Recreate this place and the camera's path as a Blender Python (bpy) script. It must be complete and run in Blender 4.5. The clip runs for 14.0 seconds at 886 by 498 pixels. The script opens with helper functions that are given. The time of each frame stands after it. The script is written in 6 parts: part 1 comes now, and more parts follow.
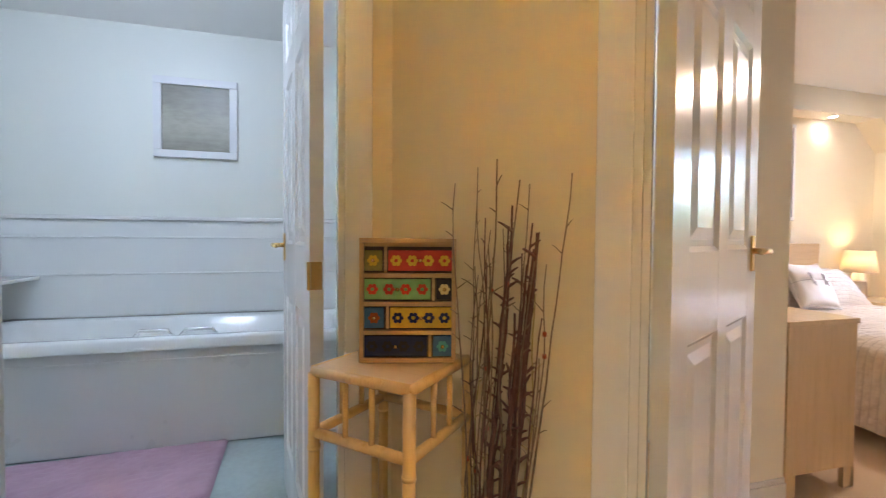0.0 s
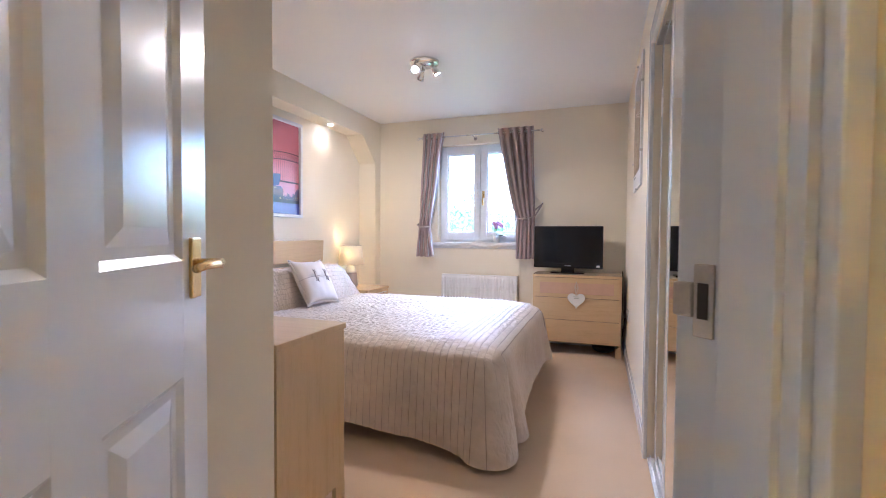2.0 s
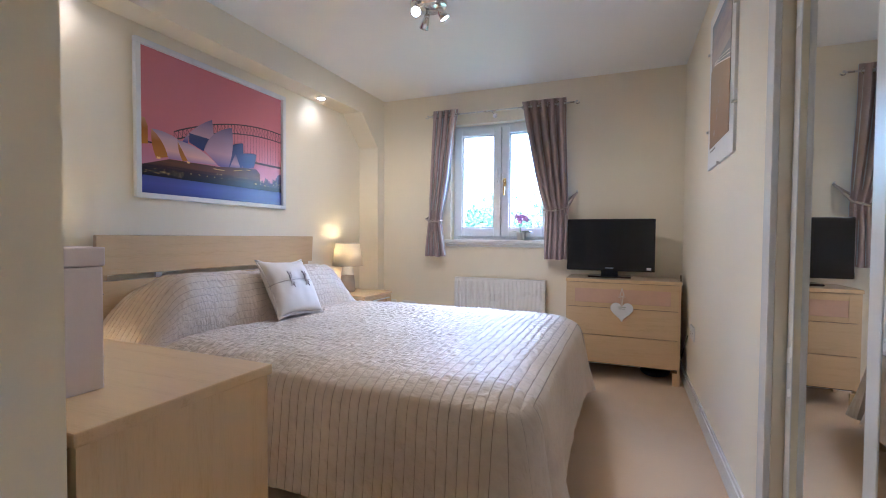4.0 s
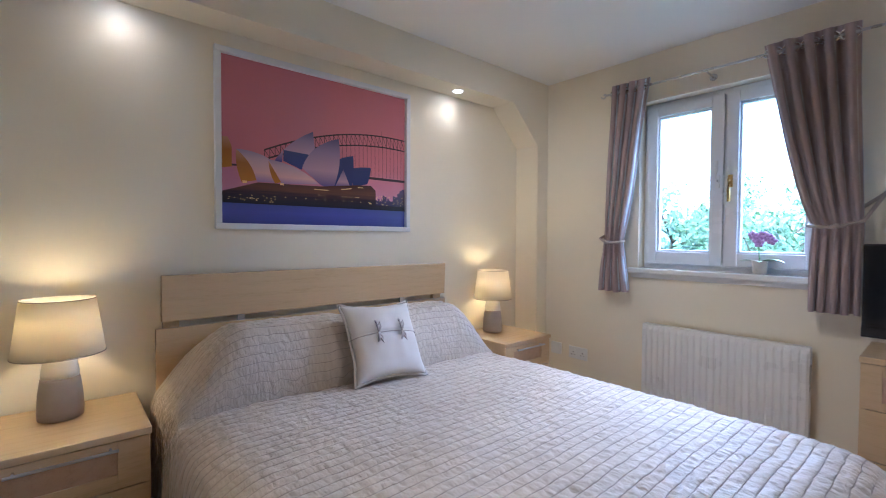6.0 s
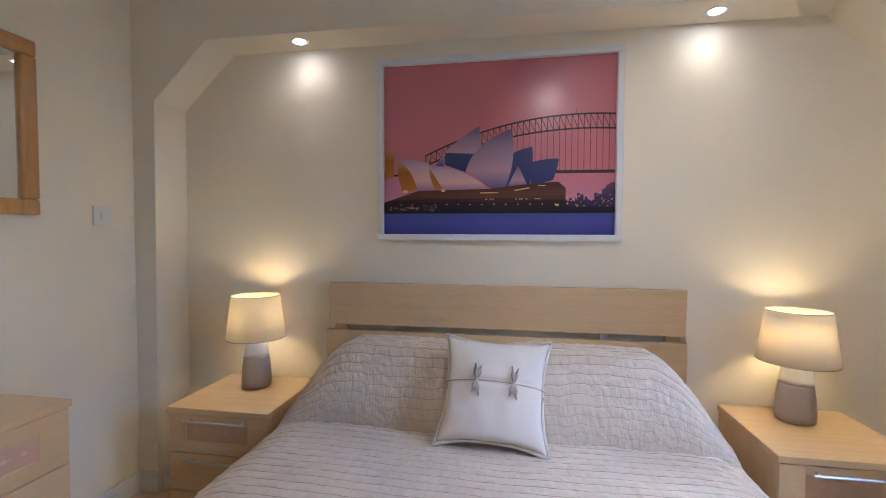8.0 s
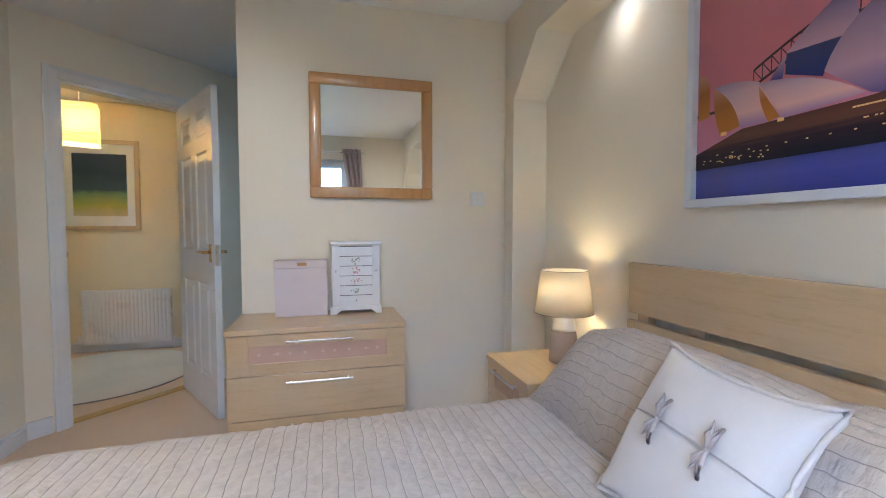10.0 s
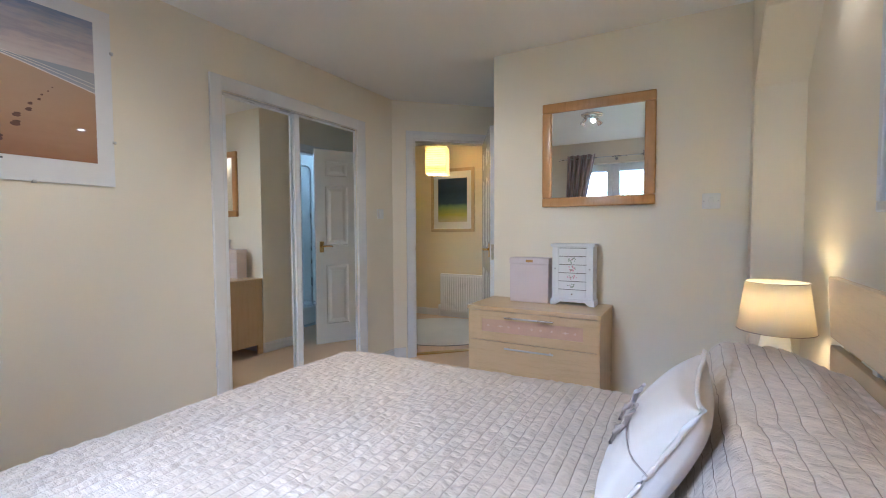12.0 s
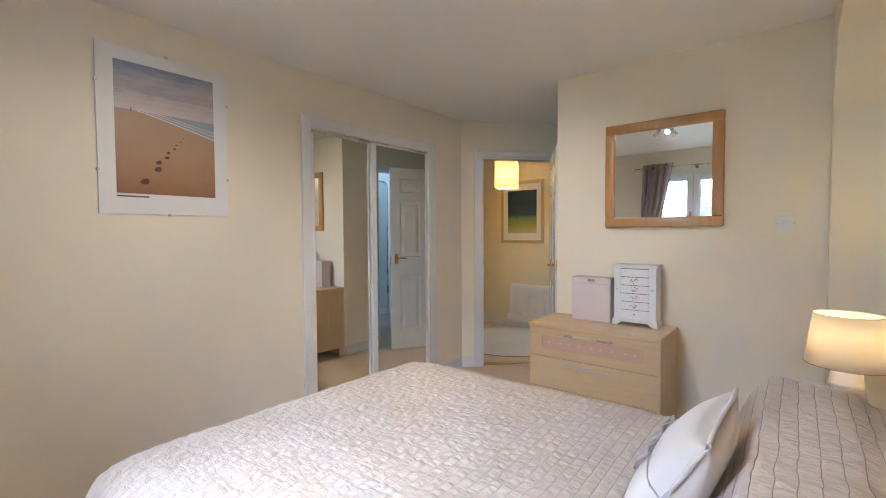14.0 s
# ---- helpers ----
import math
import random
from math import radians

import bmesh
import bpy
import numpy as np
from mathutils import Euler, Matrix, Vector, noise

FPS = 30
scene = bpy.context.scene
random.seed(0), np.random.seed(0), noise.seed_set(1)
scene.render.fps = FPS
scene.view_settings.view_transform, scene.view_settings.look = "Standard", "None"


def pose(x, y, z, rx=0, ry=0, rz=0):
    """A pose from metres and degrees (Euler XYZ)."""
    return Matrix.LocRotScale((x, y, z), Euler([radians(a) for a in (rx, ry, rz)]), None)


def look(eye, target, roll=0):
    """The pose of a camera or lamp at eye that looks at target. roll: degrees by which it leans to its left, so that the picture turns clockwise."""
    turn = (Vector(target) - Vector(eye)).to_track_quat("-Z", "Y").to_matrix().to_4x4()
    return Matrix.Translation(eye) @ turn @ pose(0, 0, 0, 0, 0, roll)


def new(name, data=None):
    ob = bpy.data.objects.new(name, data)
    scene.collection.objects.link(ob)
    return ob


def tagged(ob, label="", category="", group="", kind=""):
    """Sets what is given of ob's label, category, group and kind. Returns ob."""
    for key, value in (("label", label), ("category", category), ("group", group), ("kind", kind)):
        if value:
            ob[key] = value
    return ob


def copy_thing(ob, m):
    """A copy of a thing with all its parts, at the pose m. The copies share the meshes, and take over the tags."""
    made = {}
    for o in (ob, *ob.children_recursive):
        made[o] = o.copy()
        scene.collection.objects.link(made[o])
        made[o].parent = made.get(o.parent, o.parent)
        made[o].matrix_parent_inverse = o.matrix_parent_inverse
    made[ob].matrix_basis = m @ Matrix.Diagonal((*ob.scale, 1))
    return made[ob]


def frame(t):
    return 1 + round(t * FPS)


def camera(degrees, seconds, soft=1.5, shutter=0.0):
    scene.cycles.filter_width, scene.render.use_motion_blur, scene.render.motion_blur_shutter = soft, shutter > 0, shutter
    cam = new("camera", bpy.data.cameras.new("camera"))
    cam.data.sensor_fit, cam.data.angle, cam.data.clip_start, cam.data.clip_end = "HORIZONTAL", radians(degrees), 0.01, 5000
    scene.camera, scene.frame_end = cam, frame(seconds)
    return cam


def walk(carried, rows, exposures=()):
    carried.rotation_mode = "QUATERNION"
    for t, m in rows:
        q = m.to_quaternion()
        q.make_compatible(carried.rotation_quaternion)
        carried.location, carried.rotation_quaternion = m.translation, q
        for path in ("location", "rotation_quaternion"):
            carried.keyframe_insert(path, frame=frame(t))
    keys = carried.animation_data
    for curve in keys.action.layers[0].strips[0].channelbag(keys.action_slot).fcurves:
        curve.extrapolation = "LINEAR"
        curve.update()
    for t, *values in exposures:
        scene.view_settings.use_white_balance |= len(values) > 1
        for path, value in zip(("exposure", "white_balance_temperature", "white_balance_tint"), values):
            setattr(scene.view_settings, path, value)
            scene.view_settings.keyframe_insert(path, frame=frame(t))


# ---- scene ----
cam = camera(90.4, 14.0, 1.0, 0.12)
PATH = [
    (0, (-3.471, -2.916, 1.04), (-2.931, -0.991, 0.986), 0.4),
    (0.5, (-3.406, -2.915, 1.042), (-2.249, -1.285, 0.983), 0.6),
    (1, (-3.268, -2.819, 1.04), (-1.667, -1.622, 0.984), 0.6),
    (1.5, (-3.04, -2.692, 1.058), (-1.221, -1.862, 1.001), 0.7),
    (2, (-2.786, -2.562, 1.057), (-0.904, -1.888, 0.997), 0.4),
    (2.5, (-2.519, -2.46, 1.04), (-0.627, -1.814, 0.98), 0.5),
    (2.7, (-2.428, -2.436, 1.013), (-0.535, -1.793, 0.961), 0.4),
    (5, (-1.711, -2.33, 1.011), (-0.003, -1.291, 0.944), 0.6),
    (5.5, (-1.393, -2.28, 1.079), (0.163, -1.025, 1.016), 0.5),
    (6, (-1.081, -2.215, 1.174), (0.222, -0.699, 1.12), 0.3),
    (6.5, (-0.788, -2.177, 1.243), (0.161, -0.417, 1.191), 0.3),
    (7, (-0.462, -2.144, 1.25), (0.076, -0.218, 1.203), 0.2),
    (7.5, (-0.189, -2.087, 1.273), (-0.048, -0.093, 1.199), 0.3),
    (8, (0.085, -2.016, 1.239), (-0.245, -0.045, 1.167), 0.2),
    (8.5, (0.283, -1.931, 1.216), (-0.564, -0.122, 1.123), -0.1),
    (9, (0.49, -1.728, 1.144), (-0.901, -0.292, 1.088), -0.4),
    (9.2, (0.526, -1.644, 1.127), (-1.019, -0.375, 1.07), -0.4),
    (11.3, (0.964, -0.572, 1.153), (-0.938, -1.181, 1.049), -0.2),
    (11.5, (0.995, -0.525, 1.149), (-0.863, -1.259, 1.056), -0.3),
    (12, (1.061, -0.467, 1.164), (-0.681, -1.446, 1.076), -0.3),
    (12.5, (1.092, -0.423, 1.197), (-0.568, -1.535, 1.114), -0.3),
    (13, (1.127, -0.37, 1.235), (-0.47, -1.571, 1.157), -0.4),
    (13.5, (1.148, -0.333, 1.253), (-0.414, -1.58, 1.181), -0.3),
    (14, (1.171, -0.313, 1.268), (-0.381, -1.573, 1.197), -0.3),
]
EXPOSURES = [(0.0, 5.48, 5500, 22), (1.0, 5.38, 5200, 23), (1.6, 5.3, 4850, 23), (2.5, 5.2, 4600, 19), (5.0, 4.55, 4550, 15), (6.0, 4.42, 4500, 15), (7.5, 4.42, 4750, 17), (9.0, 4.66, 4600, 13), (11.5, 4.77, 4600, 12), (14.0, 4.90, 4950, 13)]
walk(cam, [(t, look(e, a, r)) for t, e, a, r in PATH], EXPOSURES)

# ---------------------------------------------------------------- world and daylight
world = bpy.data.worlds.new("overcast_sky")
world.use_nodes = True
scene.world = world
_nt = world.node_tree
_sky = _nt.nodes.new("ShaderNodeTexSky")
_sky.sky_type = "NISHITA"
_sky.sun_disc = False
_sky.sun_elevation = radians(38)
_sky.sun_rotation = radians(250)
_sky.dust_density = 2.0
_sky.ozone_density = 3.0
_sky.air_density = 1.4
_nt.links.new(_sky.outputs[0], _nt.nodes["Background"].inputs[0])
_nt.nodes["Background"].inputs[1].default_value = 0.15


def lamp(name, kind, energy, colour, m, size=0.03, **extra):
    data = bpy.data.lights.new(name, kind)
    data.energy, data.color = energy, colour
    if kind == "SUN":
        data.angle = size
    elif kind == "AREA":
        data.shape, data.size, data.size_y = "RECTANGLE", extra["sx"], extra["sy"]
    else:
        data.shadow_soft_size = size
    if kind == "SPOT":
        data.spot_size, data.spot_blend = radians(extra["cone"]), extra["blend"]
    ob = new(name, data)
    ob.matrix_world = m
    return ob


WARM = (1.0, 0.64, 0.20)
HALOGEN = (1.0, 0.79, 0.52)
lamp("sun", "SUN", 0.6, (1.0, 0.96, 0.9), look((-8, 6, 9), (0, 0, 0)), radians(12))
lamp("window_daylight", "AREA", 26, (0.88, 0.94, 1.0), look((4.4, -1.45, 3.5), (1.7, -1.4, 1.45)), sx=4.0, sy=1.3)

# ---------------------------------------------------------------- materials


class Nodes:
    def __init__(self, name):
        self.m = bpy.data.materials.new(name)
        self.m.use_nodes = True
        self.t = self.m.node_tree
        self.b = self.t.nodes["Principled BSDF"]

    def add(self, kind, **vals):
        n = self.t.nodes.new(kind)
        for k, v in vals.items():
            n.inputs[k].default_value = v
        return n

    def link(self, a, b):
        self.t.links.new(a, b)

    def coords(self, scale=(1, 1, 1), kind="Object"):
        tc = self.t.nodes.new("ShaderNodeTexCoord")
        mp = self.t.nodes.new("ShaderNodeMapping")
        mp.inputs["Scale"].default_value = scale
        self.link(tc.outputs[kind], mp.inputs[0])
        return mp.outputs[0]

    def ramp(self, src, stops):
        r = self.t.nodes.new("ShaderNodeValToRGB")
        el = r.color_ramp.elements
        while len(el) < len(stops):
            el.new(0.5)
        for e, (p, c) in zip(el, stops):
            e.position, e.color = p, (*c, 1)
        self.link(src, r.inputs[0])
        return r.outputs[0]

    def noise(self, scale, detail=4, stretch=(1, 1, 1), rough=0.55, kind="Object"):
        n = self.add("ShaderNodeTexNoise", Scale=scale, Detail=detail, Roughness=rough)
        self.link(self.coords(stretch, kind), n.inputs["Vector"])
        return n.outputs["Fac"]

    def bump(self, src, strength, dist=0.002):
        n = self.add("ShaderNodeBump", Strength=strength, Distance=dist)
        self.link(src, n.inputs["Height"])
        if self.b.inputs["Normal"].links:
            self.link(self.b.inputs["Normal"].links[0].from_socket, n.inputs["Normal"])
        self.link(n.outputs[0], self.b.inputs["Normal"])


def surface(name, col, rough=0.5, var=0.06, scale=3.0, grain=120.0, bump=0.15, dist=0.001, metal=0.0, coat=0.0, stretch=(1, 1, 1), spec=0.5):
    """Paint, plastic, metal or cloth: a large and a small variation of the colour, fine relief."""
    n = Nodes(name)
    big, fine = n.noise(scale, 3, stretch), n.noise(grain, 5, stretch)
    mix = n.add("ShaderNodeMath", **{}) ; mix.operation = "MULTIPLY_ADD"
    mix.inputs[1].default_value = 0.4
    n.link(fine, mix.inputs[0]); n.link(big, mix.inputs[2])
    lo, hi = [c * (1 - var) for c in col], [min(1, c * (1 + var)) for c in col]
    n.link(n.ramp(mix.outputs[0], [(0.45, lo), (0.95, hi)]), n.b.inputs["Base Color"])
    rr = n.ramp(big, [(0.3, [max(0.02, rough * 0.85)] * 3), (0.7, [min(1, rough * 1.15)] * 3)])
    n.link(rr, n.b.inputs["Roughness"])
    n.b.inputs["Metallic"].default_value = metal
    n.b.inputs["Coat Weight"].default_value = coat
    n.b.inputs["Specular IOR Level"].default_value = spec
    if bump:
        n.bump(fine, bump, dist)
    return n.m


def wood(name, light, dark, axis="x", rough=0.38, ring=9.0):
    n = Nodes(name)
    st = {"x": (0.35, 4, 4), "y": (4, 0.35, 4), "z": (4, 4, 0.35)}[axis]
    st2 = tuple(s * 8 for s in st)
    a, b = n.noise(ring, 5, st, 0.6), n.noise(ring, 4, st2, 0.7)
    m = n.add("ShaderNodeMath"); m.operation = "MULTIPLY_ADD"; m.inputs[1].default_value = 0.5
    n.link(b, m.inputs[0]); n.link(a, m.inputs[2])
    n.link(n.ramp(m.outputs[0], [(0.5, dark), (0.72, light), (1.0, [min(1, c * 1.05) for c in light])]), n.b.inputs["Base Color"])
    n.b.inputs["Roughness"].default_value = rough
    n.b.inputs["Coat Weight"].default_value = 0.6
    n.b.inputs["Coat Roughness"].default_value = 0.2
    n.bump(b, 0.06, 0.0006)
    return n.m


def plain_glass(name):
    n = Nodes(name)
    n.b.inputs["Transmission Weight"].default_value = 1
    n.b.inputs["Roughness"].default_value = 0.01
    n.b.inputs["IOR"].default_value = 1.45
    return n.m


def glow(name, col, strength):
    n = Nodes(name)
    n.b.inputs["Base Color"].default_value = (*col, 1)
    n.b.inputs["Emission Color"].default_value = (*col, 1)
    n.b.inputs["Emission Strength"].default_value = strength
    return n.m


def mirror_mat(name):
    n = Nodes(name)
    n.b.inputs["Base Color"].default_value = (0.90, 0.92, 0.91, 1)
    n.b.inputs["Metallic"].default_value = 1
    n.b.inputs["Roughness"].default_value = 0.006
    return n.m


def cloth(name, col, rough=0.75, sheen=0.2, thread=900.0, var=0.08, bump=0.25):
    n = Nodes(name)
    a = n.noise(5, 4); w = n.noise(thread, 2)
    m = n.add("ShaderNodeMath"); m.operation = "MULTIPLY_ADD"; m.inputs[1].default_value = 0.6
    n.link(w, m.inputs[0]); n.link(a, m.inputs[2])
    n.link(n.ramp(m.outputs[0], [(0.5, [c * (1 - var) for c in col]), (1.1, [min(1, c * (1 + var)) for c in col])]), n.b.inputs["Base Color"])
    n.b.inputs["Roughness"].default_value = rough
    n.b.inputs["Sheen Weight"].default_value = sheen
    n.bump(w, bump, 0.0006)
    return n.m


def carpet_mat(name, col):
    n = Nodes(name)
    a, b, c = n.noise(1.3, 4), n.noise(420, 3), n.noise(60, 3)
    m = n.add("ShaderNodeMath"); m.operation = "MULTIPLY_ADD"; m.inputs[1].default_value = 0.9
    n.link(b, m.inputs[0]); n.link(a, m.inputs[2])
    n.link(n.ramp(m.outputs[0], [(0.6, [x * 0.84 for x in col]), (1.25, [min(1, x * 1.1) for x in col])]), n.b.inputs["Base Color"])
    n.b.inputs["Roughness"].default_value = 0.95
    n.b.inputs["Specular IOR Level"].default_value = 0.1
    n.b.inputs["Sheen Weight"].default_value = 0.25
    n.bump(b, 0.6, 0.004)
    n.bump(c, 0.3, 0.004)
    return n.m


def shade_mat(name, col, pass_=0.42):
    n = Nodes(name)
    d = n.add("ShaderNodeBsdfDiffuse", Color=(*col, 1))
    tr = n.add("ShaderNodeBsdfTranslucent", Color=(*col, 1))
    mx = n.add("ShaderNodeMixShader", Fac=pass_)
    w = n.noise(500, 2, (1, 1, 0.2))
    bp = n.add("ShaderNodeBump", Strength=0.2, Distance=0.0006)
    n.link(w, bp.inputs["Height"]); n.link(bp.outputs[0], d.inputs["Normal"])
    n.link(d.outputs[0], mx.inputs[1]); n.link(tr.outputs[0], mx.inputs[2])
    n.link(mx.outputs[0], n.t.nodes["Material Output"].inputs[0])
    return n.m


def gradient_mat(name, stops, axis="z", rough=0.25, warp=0.0, coat=0.0, spec=0.2, haze=0.015):
    """A print: a colour gradient over the object's own box, with a little mottling."""
    n = Nodes(name)
    sep = n.t.nodes.new("ShaderNodeSeparateXYZ")
    n.link(n.coords(kind="Generated"), sep.inputs[0])
    src = sep.outputs["XYZ".index(axis.upper())]
    if warp:
        no = n.noise(4.0, 5, (1, 1, 3), kind="Generated")
        ad = n.add("ShaderNodeMath"); ad.operation = "MULTIPLY_ADD"; ad.inputs[1].default_value = warp
        n.link(no, ad.inputs[0]); n.link(src, ad.inputs[2])
        sb = n.add("ShaderNodeMath"); sb.operation = "SUBTRACT"; sb.inputs[1].default_value = warp * 0.5
        n.link(ad.outputs[0], sb.inputs[0])
        src = sb.outputs[0]
    n.link(n.ramp(src, stops), n.b.inputs["Base Color"])
    n.b.inputs["Roughness"].default_value = rough
    n.b.inputs["Coat Weight"].default_value = coat
    n.b.inputs["Coat Roughness"].default_value = haze
    n.b.inputs["Specular IOR Level"].default_value = spec
    return n.m


WALL = surface("cream_wall_paint", (0.83, 0.755, 0.60), 0.62, 0.025, 1.2, 260, 0.12, 0.0006, spec=0.3)
HALL = surface("yellow_hall_paint", (0.775, 0.67, 0.44), 0.6, 0.03, 1.2, 260, 0.12, 0.0006, spec=0.3)
BATHW = surface("pale_bathroom_paint", (0.75, 0.76, 0.71), 0.5, 0.02, 1.2, 260, 0.1, 0.0006)
CEIL = surface("white_ceiling_paint", (0.84, 0.825, 0.79), 0.45, 0.02, 1.0, 200, 0.1, 0.0006)
TRIM = surface("white_gloss_paint", (0.78, 0.77, 0.75), 0.22, 0.02, 4, 90, 0.05, 0.0005)
UPVC = surface("white_window_plastic", (0.80, 0.81, 0.82), 0.25, 0.015, 4, 90, 0.03, 0.0004)
CARPET = carpet_mat("beige_carpet", (0.63, 0.455, 0.285))
RUGWOOL = carpet_mat("pale_rug_wool", (0.66, 0.62, 0.54))
MAPLE_Y = wood("maple_veneer_along_y", (0.63, 0.445, 0.235), (0.565, 0.385, 0.19), "y")
MAPLE_X = wood("maple_veneer_along_x", (0.63, 0.445, 0.235), (0.565, 0.385, 0.19), "x")
MAPLE_Z = wood("maple_veneer_upright", (0.63, 0.445, 0.235), (0.565, 0.385, 0.19), "z")
ALDER = wood("darker_inlay_veneer", (0.52, 0.33, 0.19), (0.44, 0.27, 0.15), "y", 0.3)
FROST = surface("pink_frosted_inlay", (0.60, 0.38, 0.26), 0.35, 0.06, 8, 90, 0.05)
OAK = wood("orange_oak_frame", (0.50, 0.265, 0.08), (0.41, 0.20, 0.055), "z", 0.3)
GAP = surface("dark_joint", (0.06, 0.04, 0.025), 0.8, 0.1)
STEEL = surface("brushed_steel", (0.62, 0.61, 0.60), 0.28, 0.05, 6, 300, 0.05, metal=1)
CHROME = surface("polished_chrome", (0.78, 0.78, 0.78), 0.1, 0.03, 6, 300, 0.02, metal=1)
AGED = surface("aged_dull_brass", (0.52, 0.46, 0.37), 0.4, 0.15, 20, 200, 0.1, metal=1)
BRASS = surface("polished_brass", (0.72, 0.52, 0.22), 0.22, 0.06, 6, 200, 0.03, metal=1)
MIRROR = mirror_mat("silvered_mirror")
GLASS = plain_glass("clear_pane")
CURTAIN = cloth("mauve_brown_curtain", (0.36, 0.275, 0.265), 0.6, 0.3, 700, 0.1)
LINING = cloth("white_curtain_lining", (0.62, 0.66, 0.70), 0.8, 0.1, 700, 0.05)
CUSHION = cloth("off_white_cushion_cotton", (0.66, 0.59, 0.525), 0.6, 0.3, 600, 0.05)
RIBBON = cloth("grey_cord", (0.40, 0.34, 0.30), 0.7, 0.1, 800, 0.1)
TAUPE = cloth("taupe_ribbon", (0.47, 0.40, 0.36), 0.7, 0.1, 800, 0.1)
SHADE = shade_mat("cream_linen_shade", (0.84, 0.77, 0.63), 0.35)
CERAMIC = surface("taupe_ceramic", (0.40, 0.335, 0.285), 0.55, 0.08, 12, 400, 0.2, 0.001)
GLAZE = surface("white_ceramic", (0.76, 0.73, 0.68), 0.3, 0.03, 12, 200, 0.05)
BULB = glow("lit_bulb", (1.0, 0.82, 0.5), 1.7)
DOWNLIGHT = glow("lit_halogen", (1.0, 0.92, 0.80), 1.3)
BLACK = surface("black_gloss_plastic", (0.012, 0.012, 0.014), 0.16, 0.1, 6, 90, 0.03)
SCREEN = surface("dark_screen", (0.008, 0.009, 0.012), 0.12, 0.1, 3, 60, 0.0)
WHITEP = surface("white_plastic", (0.78, 0.77, 0.74), 0.3, 0.02, 6, 90, 0.03)
ENAMEL = surface("white_radiator_enamel", (0.78, 0.77, 0.75), 0.3, 0.02, 4, 90, 0.04)
FRAMEW = surface("white_painted_frame", (0.74, 0.74, 0.75), 0.35, 0.02, 6, 90, 0.04)
CARD = surface("white_card", (0.78, 0.77, 0.75), 0.45, 0.02, 6, 90, 0.03)
PINKBOX = surface("pale_pink_box_card", (0.70, 0.60, 0.575), 0.55, 0.04, 8, 200, 0.1)
BAMBOO = wood("yellow_bamboo", (0.62, 0.40, 0.13), (0.50, 0.29, 0.07), "z", 0.35)
TWIG = surface("dark_bark", (0.13, 0.056, 0.042), 0.8, 0.35, 30, 200, 0.8, 0.003)
STRAW = surface("dry_straw_stem", (0.40, 0.30, 0.11), 0.75, 0.25, 30, 200, 0.5, 0.002)

# ---------------------------------------------------------------- mesh helpers


def mesh_ob(name, bm, mat, smooth=False):
    me = bpy.data.meshes.new(name)
    bmesh.ops.recalc_face_normals(bm, faces=bm.faces)
    bm.to_mesh(me)
    bm.free()
    me.materials.append(mat)
    if smooth:
        me.polygons.foreach_set("use_smooth", [True] * len(me.polygons))
    return new(name, me)


def part(name, bm, mat, parent, label="", smooth=False):
    ob = mesh_ob(name, bm, mat, smooth)
    ob.parent = parent
    if label:
        ob["label"] = label
    return ob


def thing(name, m, label, category, group=""):
    ob = new(name)
    ob.empty_display_size = 0.1
    ob.matrix_world = m
    return tagged(ob, label, category, group)


def structure(name, bm, mat, label="", category="wall", smooth=False):
    return tagged(mesh_ob(name, bm, mat, smooth), label, category, kind="structure")


def box(bm, x0, x1, y0, y1, z0, z1, bevel=0.0, m=None):
    r = bmesh.ops.create_cube(bm, size=1)
    vs = r["verts"]
    for v in vs:
        v.co = (x0 + (v.co.x + .5) * (x1 - x0), y0 + (v.co.y + .5) * (y1 - y0), z0 + (v.co.z + .5) * (z1 - z0))
    if bevel:
        es = list({e for v in vs for e in v.link_edges})
        g = bmesh.ops.bevel(bm, geom=es, offset=bevel, segments=2, affect="EDGES", profile=0.6)
        vs = list({v for v in vs if v.is_valid} | set(g["verts"]))
    if m is not None:
        for v in vs:
            v.co = m @ v.co
    return bm


def B(*a, **k):
    return box(bmesh.new(), *a, **k)


def rod(bm, p, q, r0, r1=None, seg=10, caps=True):
    """A round bar from p to q."""
    p, q = Vector(p), Vector(q)
    d = q - p
    m = Matrix.Translation((p + q) / 2) @ d.to_track_quat("Z", "Y").to_matrix().to_4x4()
    bmesh.ops.create_cone(bm, cap_ends=caps, segments=seg, radius1=r0, radius2=r0 if r1 is None else r1, depth=d.length, matrix=m)
    return bm


def tube(bm, pts, r, seg=6, taper=1.0):
    pts = [Vector(p) for p in pts]
    rings = []
    for i, p in enumerate(pts):
        d = pts[min(i + 1, len(pts) - 1)] - pts[max(i - 1, 0)]
        q = d.to_track_quat("Z", "Y")
        rr = r * (1 + (taper - 1) * i / (len(pts) - 1))
        rings.append([bm.verts.new(p + q @ Vector((rr * math.cos(a), rr * math.sin(a), 0))) for a in (2 * math.pi * k / seg for k in range(seg))])
    for a, b in zip(rings, rings[1:]):
        for k in range(seg):
            bm.faces.new((a[k], a[(k + 1) % seg], b[(k + 1) % seg], b[k]))
    bm.faces.new(list(reversed(rings[0])))
    bm.faces.new(rings[-1])
    return bm


